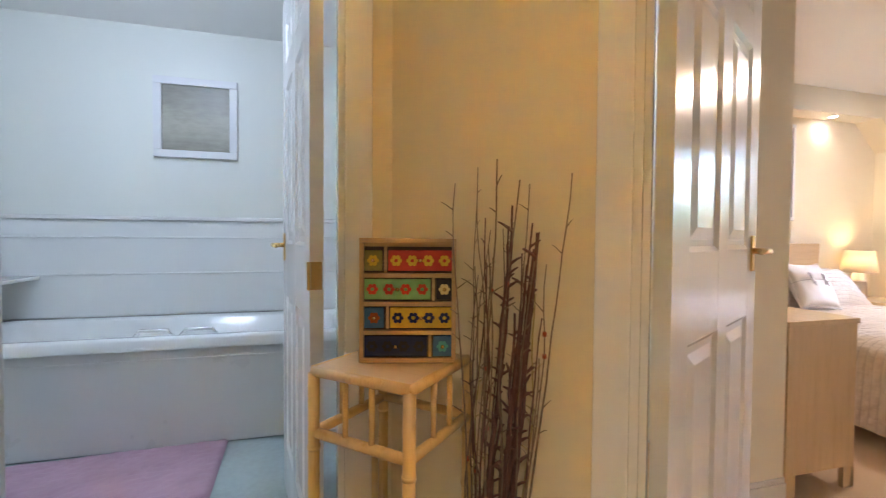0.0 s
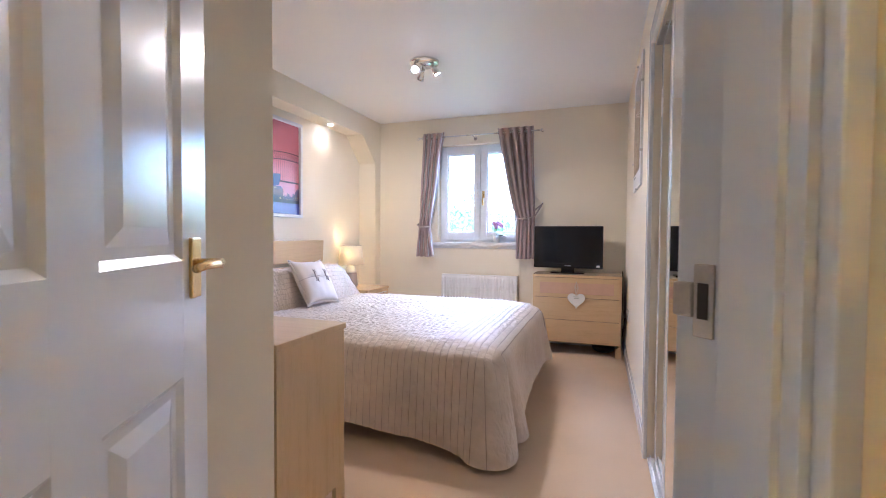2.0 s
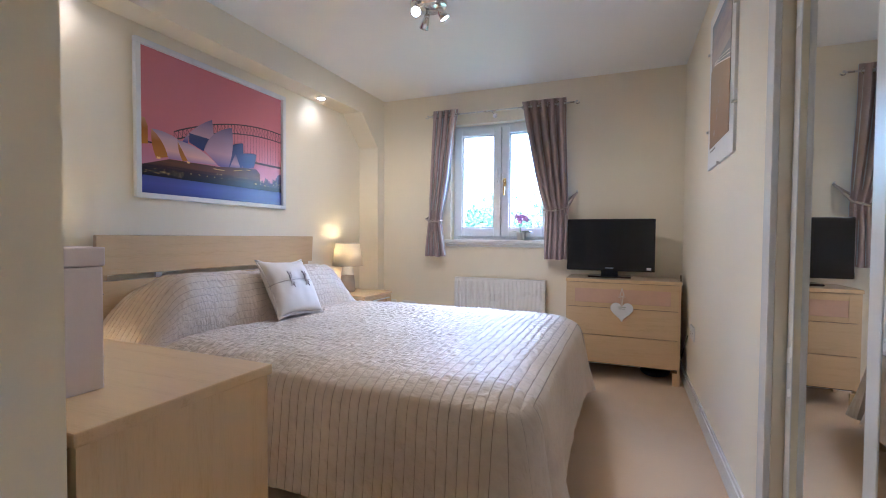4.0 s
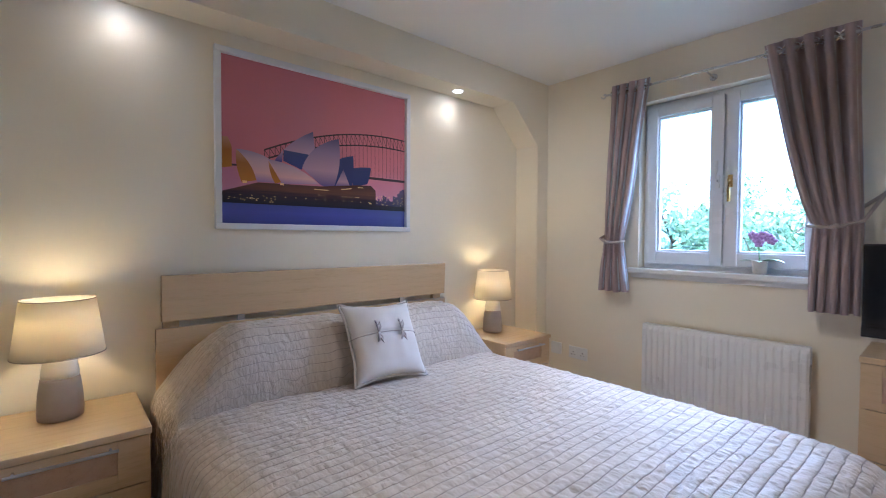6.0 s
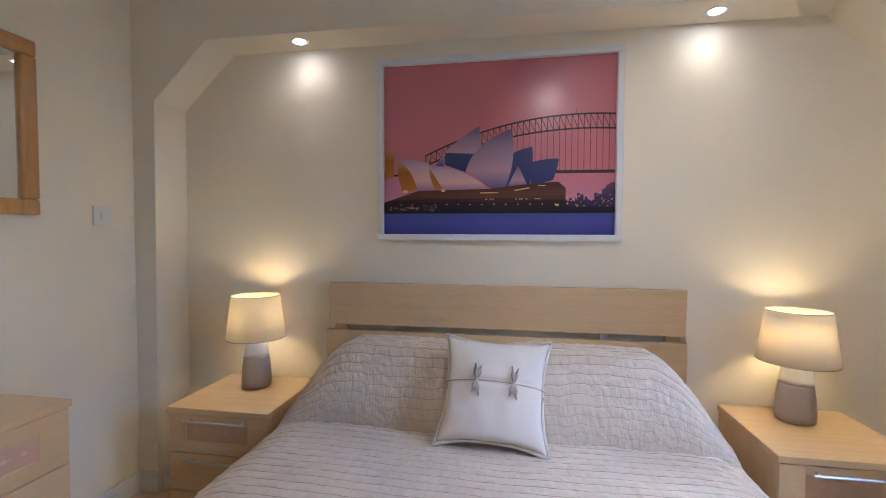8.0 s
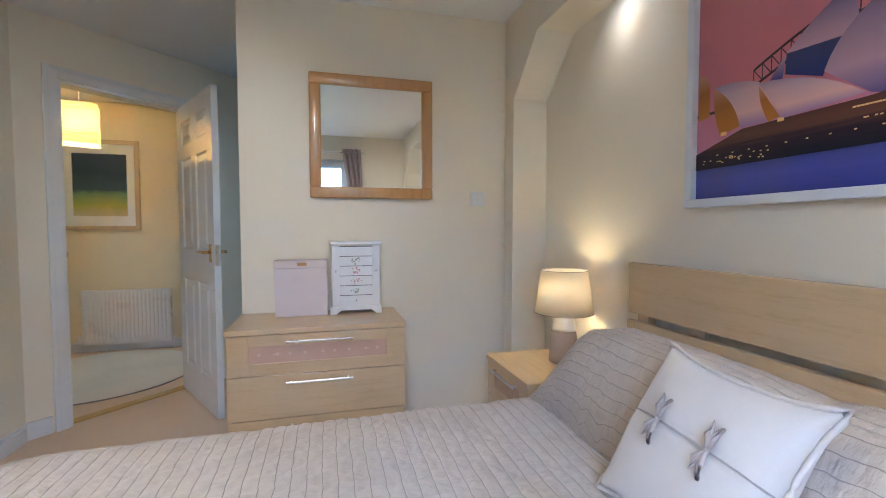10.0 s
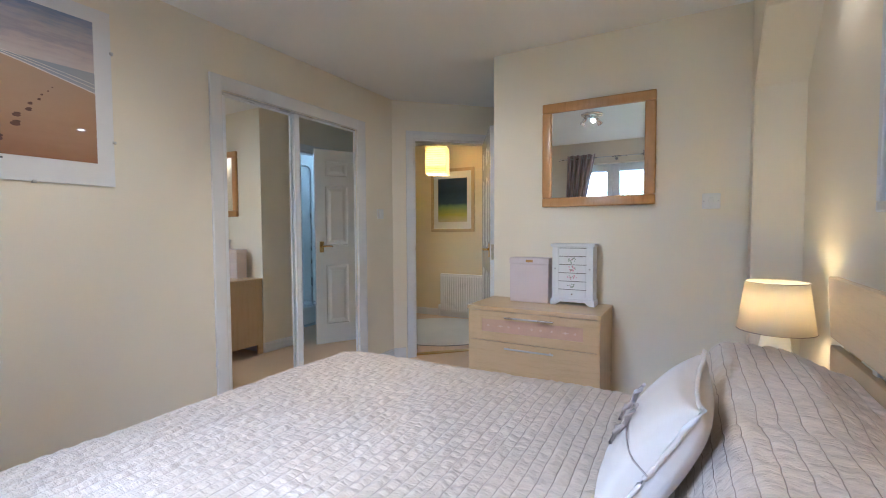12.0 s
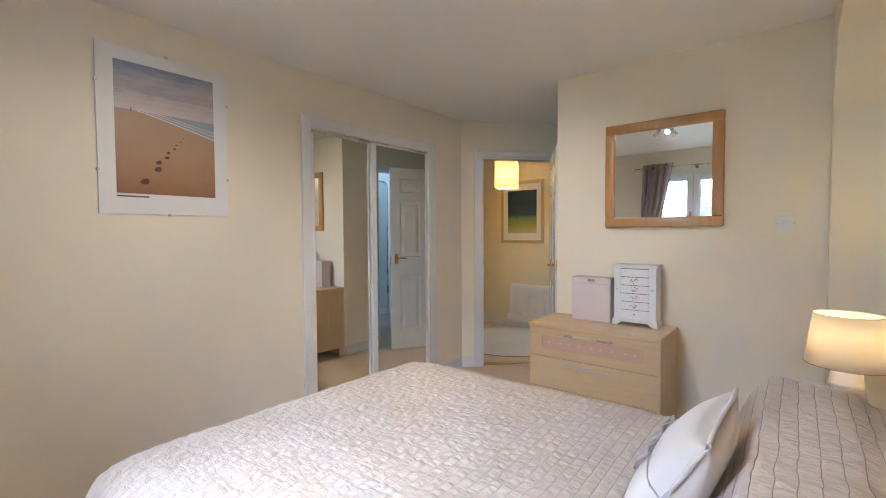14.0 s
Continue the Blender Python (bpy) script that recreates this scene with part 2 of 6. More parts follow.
def lathe(bm, prof, seg=40, closed=False):
    """Turns a profile of (radius, height) round z."""
    rings = [[bm.verts.new((r * math.cos(2 * math.pi * k / seg), r * math.sin(2 * math.pi * k / seg), z)) for k in range(seg)] for r, z in prof]
    pairs = list(zip(rings, rings[1:])) + ([(rings[-1], rings[0])] if closed else [])
    for a, b in pairs:
        for k in range(seg):
            bm.faces.new((a[k], a[(k + 1) % seg], b[(k + 1) % seg], b[k]))
    if not closed:
        if prof[0][0] > 1e-4:
            bm.faces.new(list(reversed(rings[0])))
        if prof[-1][0] > 1e-4:
            bm.faces.new(rings[-1])
    return bm


def prism(bm, pts, y0, y1):
    """An outline of (x, z) points, made solid from y0 to y1."""
    a = [bm.verts.new((x, y0, z)) for x, z in pts]
    b = [bm.verts.new((x, y1, z)) for x, z in pts]
    bm.faces.new(a)
    bm.faces.new(list(reversed(b)))
    for i in range(len(pts)):
        j = (i + 1) % len(pts)
        bm.faces.new((a[j], a[i], b[i], b[j]))
    return bm


def frame_bars(bm, u0, u1, v0, v1, w, d0, d1, bevel=0.003):
    """Four mitre-less bars round an opening, in x and z, from depth d0 to d1 in y."""
    box(bm, u0, u1, d0, d1, v1 - w, v1, bevel)
    box(bm, u0, u1, d0, d1, v0, v0 + w, bevel)
    box(bm, u0, u0 + w, d0, d1, v0 + w, v1 - w, bevel)
    box(bm, u1 - w, u1, d0, d1, v0 + w, v1 - w, bevel)
    return bm


def turned(bm, m):
    bmesh.ops.transform(bm, matrix=m, verts=bm.verts)
    return bm


def frame_of(origin, along, up=(0, 0, 1)):
    """A local frame: x along the given direction, z up."""
    x = Vector((along[0], along[1], 0)).normalized()
    z = Vector(up)
    y = z.cross(x)
    return Matrix(((x.x, y.x, z.x, origin[0]), (x.y, y.y, z.y, origin[1]), (x.z, y.z, z.z, origin[2]), (0, 0, 0, 1)))


# ---------------------------------------------------------------- the shell
ZC = 2.31          # ceiling
XE, XW, YS = 1.68, -1.695, -2.785
OUT = 0.27
YR = -1.62         # end of the mirror wall beside the open door
YN = YR            # wall behind the open door
EX0, EX1 = -2.88, -2.14

structure("ceiling", B(-5.4, 1.95, -4.6, 0.4, ZC, ZC + 0.1), CEIL, "smooth white painted ceiling", "ceiling")
structure("floor", B(-5.4, 1.95, -4.6, 0.4, -0.12, 0), CARPET, "beige short-pile fitted carpet", "floor")
bm = bmesh.new()
vs = [bm.verts.new((x, y, 0.004)) for x, y in ((-2.33, -4.4), (-2.33, -2.74), (-3.285, -1.79), (-4.27, -1.79), (-4.27, -4.4))]
bm.faces.new(vs)
r = bmesh.ops.extrude_face_region(bm, geom=bm.faces[:])
bmesh.ops.translate(bm, vec=(0, 0, -0.003), verts=[g for g in r["geom"] if isinstance(g, bmesh.types.BMVert)])
structure("floor_hall", bm, CARPET, "beige hall carpet", "floor")

structure("wall_north", B(XW - 0.1, XE + OUT, 0, 0.12, 0, ZC), WALL, "cream painted wall at the back of the recess")
bm = prism(bmesh.new(), [(XW, 0), (-1.585, 0), (-1.585, 1.85), (-1.31, 2.115), (1.29, 2.115), (1.565, 1.85), (1.565, 0), (XE, 0), (XE, ZC), (XW, ZC)], -0.205, 0)
bmesh.ops.bevel(bm, geom=[e for e in bm.edges if all(abs(v.co.y + 0.205) < 1e-4 for v in e.verts) and all(-1.6 < v.co.x < 1.57 and v.co.z < 2.2 for v in e.verts)], offset=0.008, segments=3, affect="EDGES")
structure("wall_recess_front", bm, WALL, "cream wall framing a bed recess with splayed corners")

# window wall, with the opening
WY0, WY1, WZ0, WZ1 = -1.815, -0.905, 0.985, 2.02
bm = bmesh.new()
box(bm, XE, XE + OUT, -3.5, WY0, 0, ZC); box(bm, XE, XE + OUT, WY1, 0, 0, ZC)
box(bm, XE, XE + OUT, WY0, WY1, 0, WZ0); box(bm, XE, XE + OUT, WY0, WY1, WZ1, ZC)
structure("wall_east", bm, WALL, "cream painted window wall")

# wardrobe wall, with the opening
bm = bmesh.new()
box(bm, -0.515, XE, YS - 0.1, YS, 0, ZC); box(bm, -2.15, -1.665, YS - 0.1, YS, 0, ZC); box(bm, -1.665, -0.515, YS - 0.1, YS, 1.955, ZC)
structure("wall_south", bm, WALL, "cream painted wall with a built-in wardrobe")
bm = bmesh.new()
box(bm, -2.25, XE, -3.5, -3.4, 0, ZC); box(bm, -1.9, -1.8, -3.4, YS - 0.1, 0, ZC); box(bm, -0.4, -0.3, -3.4, YS - 0.1, 0, ZC)
structure("wall_wardrobe_back", bm, WALL, "plain wall behind the wardrobe")

structure("wall_west", B(XW - 0.1, XW, YR, 0, 0, ZC), WALL, "cream painted wall with a mirror")
bm = bmesh.new()
box(bm, EX1, XW - 0.1, YN, YN + 0.1, 0, ZC); box(bm, -3.2, EX0, YN, YN + 0.1, 0, ZC); box(bm, EX0, EX1, YN, YN + 0.1, 1.985, ZC)
structure("wall_return", bm, WALL, "cream wall behind the open door, with the shower room opening")
bm = bmesh.new()
for x0, x1 in ((EX0 - 0.001, EX0 + 0.022), (EX1 - 0.022, EX1 + 0.001)):
    box(bm, x0, x1, YN - 0.003, YN + 0.103, 0, 1.985, 0.001)
box(bm, EX0 + 0.022, EX1 - 0.022, YN - 0.003, YN + 0.103, 1.963, 1.986, 0.001)
frame_3 = structure("door_frame_3", bm, TRIM, "white shower room door lining", "door frame")
bm = bmesh.new()
box(bm, EX0 - 0.062, EX0 + 0.006, YN - 0.018, YN - 0.003, 0, 2.045, 0.004); box(bm, EX1 - 0.006, EX1 + 0.062, YN - 0.018, YN - 0.003, 0, 2.045, 0.004)
box(bm, EX0 + 0.006, EX1 - 0.006, YN - 0.018, YN - 0.003, 1.979, 2.045, 0.004)
part("architrave", bm, TRIM, frame_3)
structure("wall_shower_room_north", B(-3.2, XW - 0.1, 0.0, 0.1, 0, ZC), BATHW, "pale shower room wall")
structure("wall_shower_room_east", B(XW - 0.15, XW - 0.1, YN + 0.1, 0, 0, ZC), BATHW, "pale shower room wall beside the bedroom")
structure("floor_shower_room", B(-3.2, XW - 0.15, -1.07, 0, 0, 0.006), surface("blue_grey_vinyl", (0.40, 0.47, 0.50), 0.4, 0.15, 3, 40, 0.08), "blue-grey vinyl shower room floor", "floor")

# the slanted wall with the bedroom door: x runs from the wardrobe wall towards the hall corner, y into the bedroom
DIAG = frame_of((-2.15, YS, 0), (-1, 1))
DS, DH, DZ = 0.185, 0.945, 1.985
SGN = 1 if (DIAG.to_3x3() @ Vector((0, 1, 0))).dot(Vector((1, 1, 0))) > 0 else -1


def diag_box(bm, s0, s1, d0, d1, z0, z1, bevel=0.0):
    """d: distance into the bedroom from the bedroom face; negative is into the wall and hall."""
    a, b = sorted((SGN * d0, SGN * d1))
    return box(bm, s0, s1, a, b, z0, z1, bevel, DIAG)


for nm, d0, d1, mt, lb in (("wall_door", -0.05, 0.0, WALL, "cream slanted wall round the bedroom door"), ("wall_door_hall_side", -0.10, -0.05, HALL, "yellow slanted hall wall round the bedroom door")):
    bm = bmesh.new()
    s_end = 1.62 if d1 == 0 else 1.58
    diag_box(bm, 0.0, DS, d0, d1, 0, ZC); diag_box(bm, DH, s_end, d0, d1, 0, ZC); diag_box(bm, DS, DH, d0, d1, DZ, ZC)
    structure(nm, bm, mt, lb)

# hall
structure("wall_hall_east", B(-2.33, -2.25, -4.5, -2.86, 0, ZC), HALL, "yellow painted hall wall beside the door")
bm = bmesh.new(); box(bm, -2.33, -2.25, -2.86, -2.765, 0, ZC)
structure("wall_hall_east_end", bm, HALL, "yellow end of the hall wall beside the door frame")
bm = bmesh.new()
box(bm, -4.37, -4.27, -2.45, -1.785, 0, ZC); box(bm, -4.37, -4.08, -4.5, -2.45, 0, ZC)
structure("wall_hall_west", bm, HALL, "yellow painted wall at the end of the hall")
structure("wall_hall_south", B(-4.27, -2.33, -4.5, -4.4, 0, ZC), HALL, "yellow painted hall wall")

# bathroom wall: x runs from the hall corner, y towards the bathroom
BW = frame_of((-3.291, -1.785, 0), (-1, 0))
BSG = 1 if (BW.to_3x3() @ Vector((0, 1, 0))).dot(Vector((0, 1, 0))) > 0 else -1
BH, BE = 0.114, 0.90


def bath_box(bm, s0, s1, d0, d1, z0, z1, bevel=0.0):
    a, b = sorted((BSG * d0, BSG * d1))
    return box(bm, s0, s1, a, b, z0, z1, bevel, BW)


for nm, d0, d1, mt, lb in (("wall_bathroom_hall_side", 0.0, 0.05, HALL, "yellow hall wall round the bathroom door"), ("wall_bathroom_door", 0.05, 0.10, BATHW, "pale wall round the bathroom door")):
    bm = bmesh.new()
    bath_box(bm, -0.004 if d0 == 0 else -0.06, BH, d0, d1, 0, ZC); bath_box(bm, BE, 2.03, d0, d1, 0, ZC); bath_box(bm, BH, BE, d0, d1, DZ, ZC)
    structure(nm, bm, mt, lb)
structure("wall_bathroom_north", B(-5.32, -3.2, 0.17, 0.27, 0, ZC), BATHW, "pale bathroom wall behind the bath")
structure("wall_bathroom_west", B(-5.32, -5.22, -1.685, 0.17, 0, ZC), BATHW, "pale bathroom wall")
structure("wall_bathroom_east", B(-3.3, -3.2, -1.685, 0.17, 0, ZC), BATHW, "pale bathroom wall")
BATHFLOOR = surface("grey_green_vinyl_floor", (0.42, 0.50, 0.50), 0.4, 0.18, 3, 40, 0.08)
structure("floor_bathroom", B(-5.22, -3.3, -1.72, 0.17, 0, 0.005), BATHFLOOR, "grey-green patterned vinyl floor", "floor")

# skirting boards
SK = 0.095


def skirting(bm, p, q, side, h=SK, t=0.014):
    """A moulded board along the foot of a wall from p to q; side: +1 puts it on the left of that line."""
    d = Vector((q[0] - p[0], q[1] - p[1], 0))
    m = frame_of((p[0], p[1], 0), d)
    y0, y1 = (0, t) if side > 0 else (-t, 0)
    box(bm, 0, d.length, y0, y1, 0, h - 0.02, 0.0, m)
    y0, y1 = (0, t * 0.6) if side > 0 else (-t * 0.6, 0)
    box(bm, 0, d.length, y0, y1, h - 0.02, h, 0.003, m)


bm = bmesh.new()
skirting(bm, (-1.57, 0), (1.55, 0), -1)
skirting(bm, (XW + 0.014, -0.205), (-1.585, -0.205), -1); skirting(bm, (-1.585, -0.19), (-1.585, -0.014), -1)
skirting(bm, (1.565, -0.205), (XE - 0.014, -0.205), -1); skirting(bm, (1.565, -0.014), (1.565, -0.19), -1)
skirting(bm, (XE, -0.22), (XE, YS + 0.014), -1)
skirting(bm, (XE - 0.014, YS), (-0.44, YS), -1); skirting(bm, (-1.765, YS), (-2.13, YS), -1)
skirting(bm, (XW, YR), (XW, -0.22), -1); skirting(bm, (EX1 + 0.065, YN), (XW, YN), -1)
structure("baseboard", bm, TRIM, "white painted moulded skirting boards", "baseboard")
bm = bmesh.new()
skirting(bm, (-2.33, -2.80), (-2.33, -4.4), -1); skirting(bm, (-4.08, -4.4), (-4.08, -2.45), -1); skirting(bm, (-4.27, -2.44), (-4.27, -1.80), -1); skirting(bm, (-2.33, -4.4), (-4.27, -4.4), -1)
for s0, s1 in ((DH + 0.07, 1.49),):
    diag_box(bm, s0, s1, -0.114, -0.10, 0, SK, 0.002)
for s0, s1 in ((0.0, 0.11), (DH + 0.07, 1.55)):
    diag_box(bm, s0, s1, 0, 0.014, 0, SK, 0.002)
bath_box(bm, 0.010, BH - 0.063, -0.014, 0, 0, SK, 0.002)
structure("baseboard_hall", bm, TRIM, "white painted skirting boards in the hall", "baseboard")

# ---------------------------------------------------------------- bedroom door
bm = bmesh.new()
for s0, s1 in ((DS - 0.001, DS + 0.022), (DH - 0.022, DH + 0.001)):
    diag_box(bm, s0, s1, -0.103, 0.003, 0, DZ, 0.001)
diag_box(bm, DS + 0.022, DH - 0.022, -0.103, 0.003, DZ - 0.022, DZ + 0.001, 0.001)
diag_box(bm, DS + 0.022, DS + 0.036, -0.09, -0.045, 0, DZ - 0.022, 0.001)
diag_box(bm, DH - 0.036, DH - 0.022, -0.09, -0.045, 0, DZ - 0.022, 0.001)
frame_1 = structure("door_frame_1", bm, TRIM, "white gloss door lining and stops", "door frame")
bm = bmesh.new()
for d0, d1 in ((0.003, 0.018), (-0.118, -0.103)):
    lo = DS - 0.062 if d0 > 0 else DS - 0.045
    diag_box(bm, lo, DS + 0.006, d0, d1, 0, DZ + 0.06, 0.004)
    diag_box(bm, DH - 0.006, DH + 0.062, d0, d1, 0, DZ + 0.06, 0.004)
    diag_box(bm, DS + 0.006, DH - 0.006, d0, d1, DZ - 0.006, DZ + 0.06, 0.004)
    if d0 < 0:
        continue
    t0, t1 = d1, d1 + 0.006
    diag_box(bm, lo, lo + 0.022, t0, t1, 0, DZ + 0.06, 0.002)
    diag_box(bm, DH + 0.04, DH + 0.062, t0, t1, 0, DZ + 0.06, 0.002)
    diag_box(bm, lo + 0.022, DH + 0.04, t0, t1, DZ + 0.038, DZ + 0.06, 0.002)
part("architrave", bm, TRIM, frame_1)
bm = bmesh.new(); diag_box(bm, DS + 0.022, DS + 0.025, -0.034, -0.014, 0.962, 1.032, 0.0012)
diag_box(bm, DS + 0.020, DS + 0.028, -0.015, 0.006, 0.980, 1.014, 0.003)
part("strike_plate", bm, AGED, frame_1, "worn dull brass strike plate")
bm = bmesh.new(); diag_box(bm, DS + 0.024, DS + 0.0262, -0.029, -0.019, 0.980, 1.014)
part("strike_hole", bm, GAP, frame_1)
bm = bmesh.new(); diag_box(bm, DS + 0.022, DH - 0.022, -0.09, -0.02, 0.004, 0.012, 0.003)
structure("threshold_1", bm, BRASS, "brass carpet threshold strip", "threshold")


def panelled_door(name, m, width, height, label, hinge_mat):
    """A moulded four-panel leaf: x from the hinge, y through its thickness, z up."""
    th = 0.036
    leaf = thing(name, m, label, "door")
    st, mid = 0.105, 0.085
    pw = (width - 2 * st - mid) / 2
    cols = [(st, st + pw), (st + pw + mid, width - st)]
    rows = [(0.20, 0.805), (1.005, 1.605), (1.70, height - 0.11)]
    bm = bmesh.new()
    xs = [0.0, cols[0][0], cols[0][1], cols[1][0], cols[1][1], width]
    for i in (0, 2, 4):
        box(bm, xs[i], xs[i + 1], 0, th, 0.006, height)
    zs = [0.006, rows[0][0], rows[0][1], rows[1][0], rows[1][1], rows[2][0], rows[2][1], height]
    for x0, x1 in cols:
        for k in range(0, 8, 2):
            box(bm, x0, x1, 0.0002, th - 0.0002, zs[k], zs[k + 1])
    part("leaf", bm, TRIM, leaf)
    for x0, x1 in cols:
        for z0, z1 in rows:
            bm = bmesh.new()
            for face, sg in ((0.0, 1), (th, -1)):
                # sunk moulding ring and raised field
                lv = [(0, face), (0.012, face + sg * 0.009), (0.028, face + sg * 0.009), (0.055, face + sg * 0.001), (0.06, face + sg * 0.001)]
                rings = [[bm.verts.new((x, y, z)) for x, z in ((x0 + o, z0 + o), (x1 - o, z0 + o), (x1 - o, z1 - o), (x0 + o, z1 - o))] for o, y in lv]
                for a, b in zip(rings, rings[1:]):
                    for k in range(4):
                        bm.faces.new((a[k], a[(k + 1) % 4], b[(k + 1) % 4], b[k]))
                bm.faces.new(rings[-1])
            part("door_panel", bm, TRIM, leaf)
    for face, sg in ((0.0, -1), (th, 1)):
        bm = bmesh.new()
        a, b = sorted((face, face + sg * 0.007))
        box(bm, width - 0.082, width - 0.040, a, b, 0.936, 1.045, 0.003)
        h = part("handle_plate", bm, BRASS, leaf, "brass lever handle on a backplate")
        bm = bmesh.new()
        rod(bm, (width - 0.061, face, 0.998), (width - 0.061, face + sg * 0.05, 0.998), 0.009, seg=12)
        tube(bm, [(width - 0.055, face + sg * 0.045, 0.998), (width - 0.09, face + sg * 0.049, 0.999), (width - 0.13, face + sg * 0.047, 0.999), (width - 0.165, face + sg * 0.043, 0.995)], 0.009, 8, 0.8)
        part("lever", bm, BRASS, h, smooth=True)
    bm = B(width - 0.001, width + 0.0015, 0.007, th - 0.007, 0.92, 1.04, 0.0005)
    rod(bm, (width, th / 2, 0.998), (width + 0.009, th / 2, 0.998), 0.007, seg=8)
    part("latch", bm, CHROME, leaf, "chrome latch plate")
    for z in (0.22, 0.89, 1.75):
        bm = B(-0.002, 0.0, 0.004, th - 0.003, z, z + 0.075)
        rod(bm, (-0.004, th + 0.003, z), (-0.004, th + 0.003, z + 0.075), 0.005, seg=8)
        part("hinge", bm, hinge_mat, leaf, "butt hinge")
    return leaf


panelled_door("bedroom_door", frame_of((-2.803, -2.205, 0.006), (0.876, 0.482)), 0.762, 1.965, "white gloss panelled bedroom door standing open, brass handle", TRIM)
panelled_door("bathroom_door", frame_of((-3.461, -1.684, 0.006), (-0.125, 0.745)), 0.712, 1.965, "white panelled bathroom door standing open, brass handle", BRASS)
bm = bmesh.new()
for s0, s1 in ((BH - 0.001, BH + 0.022), (BE - 0.022, BE + 0.001)):
    bath_box(bm, s0, s1, -0.003, 0.103, 0, DZ, 0.001)
bath_box(bm, BH + 0.022, BE - 0.022, -0.003, 0.103, DZ - 0.022, DZ + 0.001, 0.001)
frame_2 = structure("door_frame_2", bm, TRIM, "white bathroom door lining", "door frame")
bm = bmesh.new()
for d0, d1 in ((-0.018, -0.003), (0.103, 0.118)):
    bath_box(bm, BH - 0.062, BH + 0.006, d0, d1, 0, DZ + 0.06, 0.004); bath_box(bm, BE - 0.006, BE + 0.062, d0, d1, 0, DZ + 0.06, 0.004); bath_box(bm, BH + 0.006, BE - 0.006, d0, d1, DZ - 0.006, DZ + 0.06, 0.004)
part("architrave", bm, TRIM, frame_2)

# ---------------------------------------------------------------- window
XF = 1.76                      # plane of the window frame
win = tagged(new("window_1"), "white casement window with two opening lights", "window", kind="structure")


def wbox(bm, u0, u1, x0, x1, z0, z1, bevel=0.0):
    """u is measured along the wall from the recess towards the wardrobe (minus y)."""
    return box(bm, x0, x1, -u1, -u0, z0, z1, bevel)


U0, U1, UM = 0.905, 1.815, 1.36
bm = bmesh.new()
for u0, u1, z0, z1 in ((U0, U0 + 0.035, WZ0, WZ1), (U1 - 0.035, U1, WZ0, WZ1), (U0 + 0.035, U1 - 0.035, WZ0, WZ0 + 0.05), (U0 + 0.035, U1 - 0.035, WZ1 - 0.045, WZ1), (UM - 0.025, UM + 0.025, WZ0 + 0.05, WZ1 - 0.045)):
    wbox(bm, u0, u1, XF, XF + 0.065, z0, z1, 0.003)
part("window_frame", bm, UPVC, win)
for a, b, hs in ((U0 + 0.022, UM - 0.006, 1), (UM + 0.006, U1 - 0.022, -1)):
    w, z0, z1 = 0.062, WZ0 + 0.03, WZ1 - 0.03
    bm = bmesh.new()
    for u0, u1, y0, y1 in ((a, a + w, z0, z1), (b - w, b, z0, z1), (a + w, b - w, z0, z0 + w + 0.015), (a + w, b - w, z1 - w, z1)):
        wbox(bm, u0, u1, XF - 0.022, XF + 0.045, y0, y1, 0.005)
    for u0, u1, y0, y1 in ((a + w, a + w + 0.012, z0 + w, z1 - w), (b - w - 0.012, b - w, z0 + w, z1 - w), (a + w, b - w, z0 + w + 0.015, z0 + w + 0.027), (a + w, b - w, z1 - w - 0.012, z1 - w)):
        wbox(bm, u0, u1, XF - 0.006, XF + 0.03, y0, y1, 0.004)
    cas = part("casement", bm, UPVC, win, "white plastic casement")
    bm = bmesh.new(); wbox(bm, a + w, b - w, XF + 0.010, XF + 0.016, z0 + w, z1 - w)
    g = part("pane", bm, GLASS, cas); g.visible_shadow = False
    uh = (b - 0.026) if hs > 0 else (a + 0.026)
    bm = bmesh.new(); wbox(bm, uh - 0.012, uh + 0.012, XF - 0.032, XF - 0.022, 1.46, 1.53, 0.003)
    zz = (1.50, 1.61) if hs > 0 else (1.50, 1.38)
    rod(bm, (XF - 0.022, -uh, 1.50), (XF - 0.055, -uh, 1.50), 0.008, seg=10)
    tube(bm, [(XF - 0.052, -uh, zz[0]), (XF - 0.056, -uh, (zz[0] + zz[1]) / 2), (XF - 0.05, -uh, zz[1])], 0.0085, 8)
    part("window_handle", bm, WHITEP if hs > 0 else BRASS, cas, "white window handle" if hs > 0 else "brass window handle")
bm = bmesh.new(); wbox(bm, U0 - 0.05, U1 + 0.05, XE - 0.045, XE, WZ0 - 0.03, WZ0 + 0.002, 0.007); wbox(bm, U0, U1, XE, XF, WZ0 - 0.001, WZ0 + 0.002)
wbox(bm, U0 - 0.04, U1 + 0.04, XE - 0.016, XE, WZ0 - 0.06, WZ0 - 0.03, 0.005)
part("window_sill", bm, TRIM, win, "white gloss moulded window sill")

# ---------------------------------------------------------------- wardrobe
ward = thing("sliding_wardrobe", pose(-1.09, YS, 0), "built-in wardrobe with two sliding mirror doors, white frame", "wardrobe")


def off(bm, o):
    return turned(bm, Matrix.Translation((-o[0], -o[1], -o[2])))


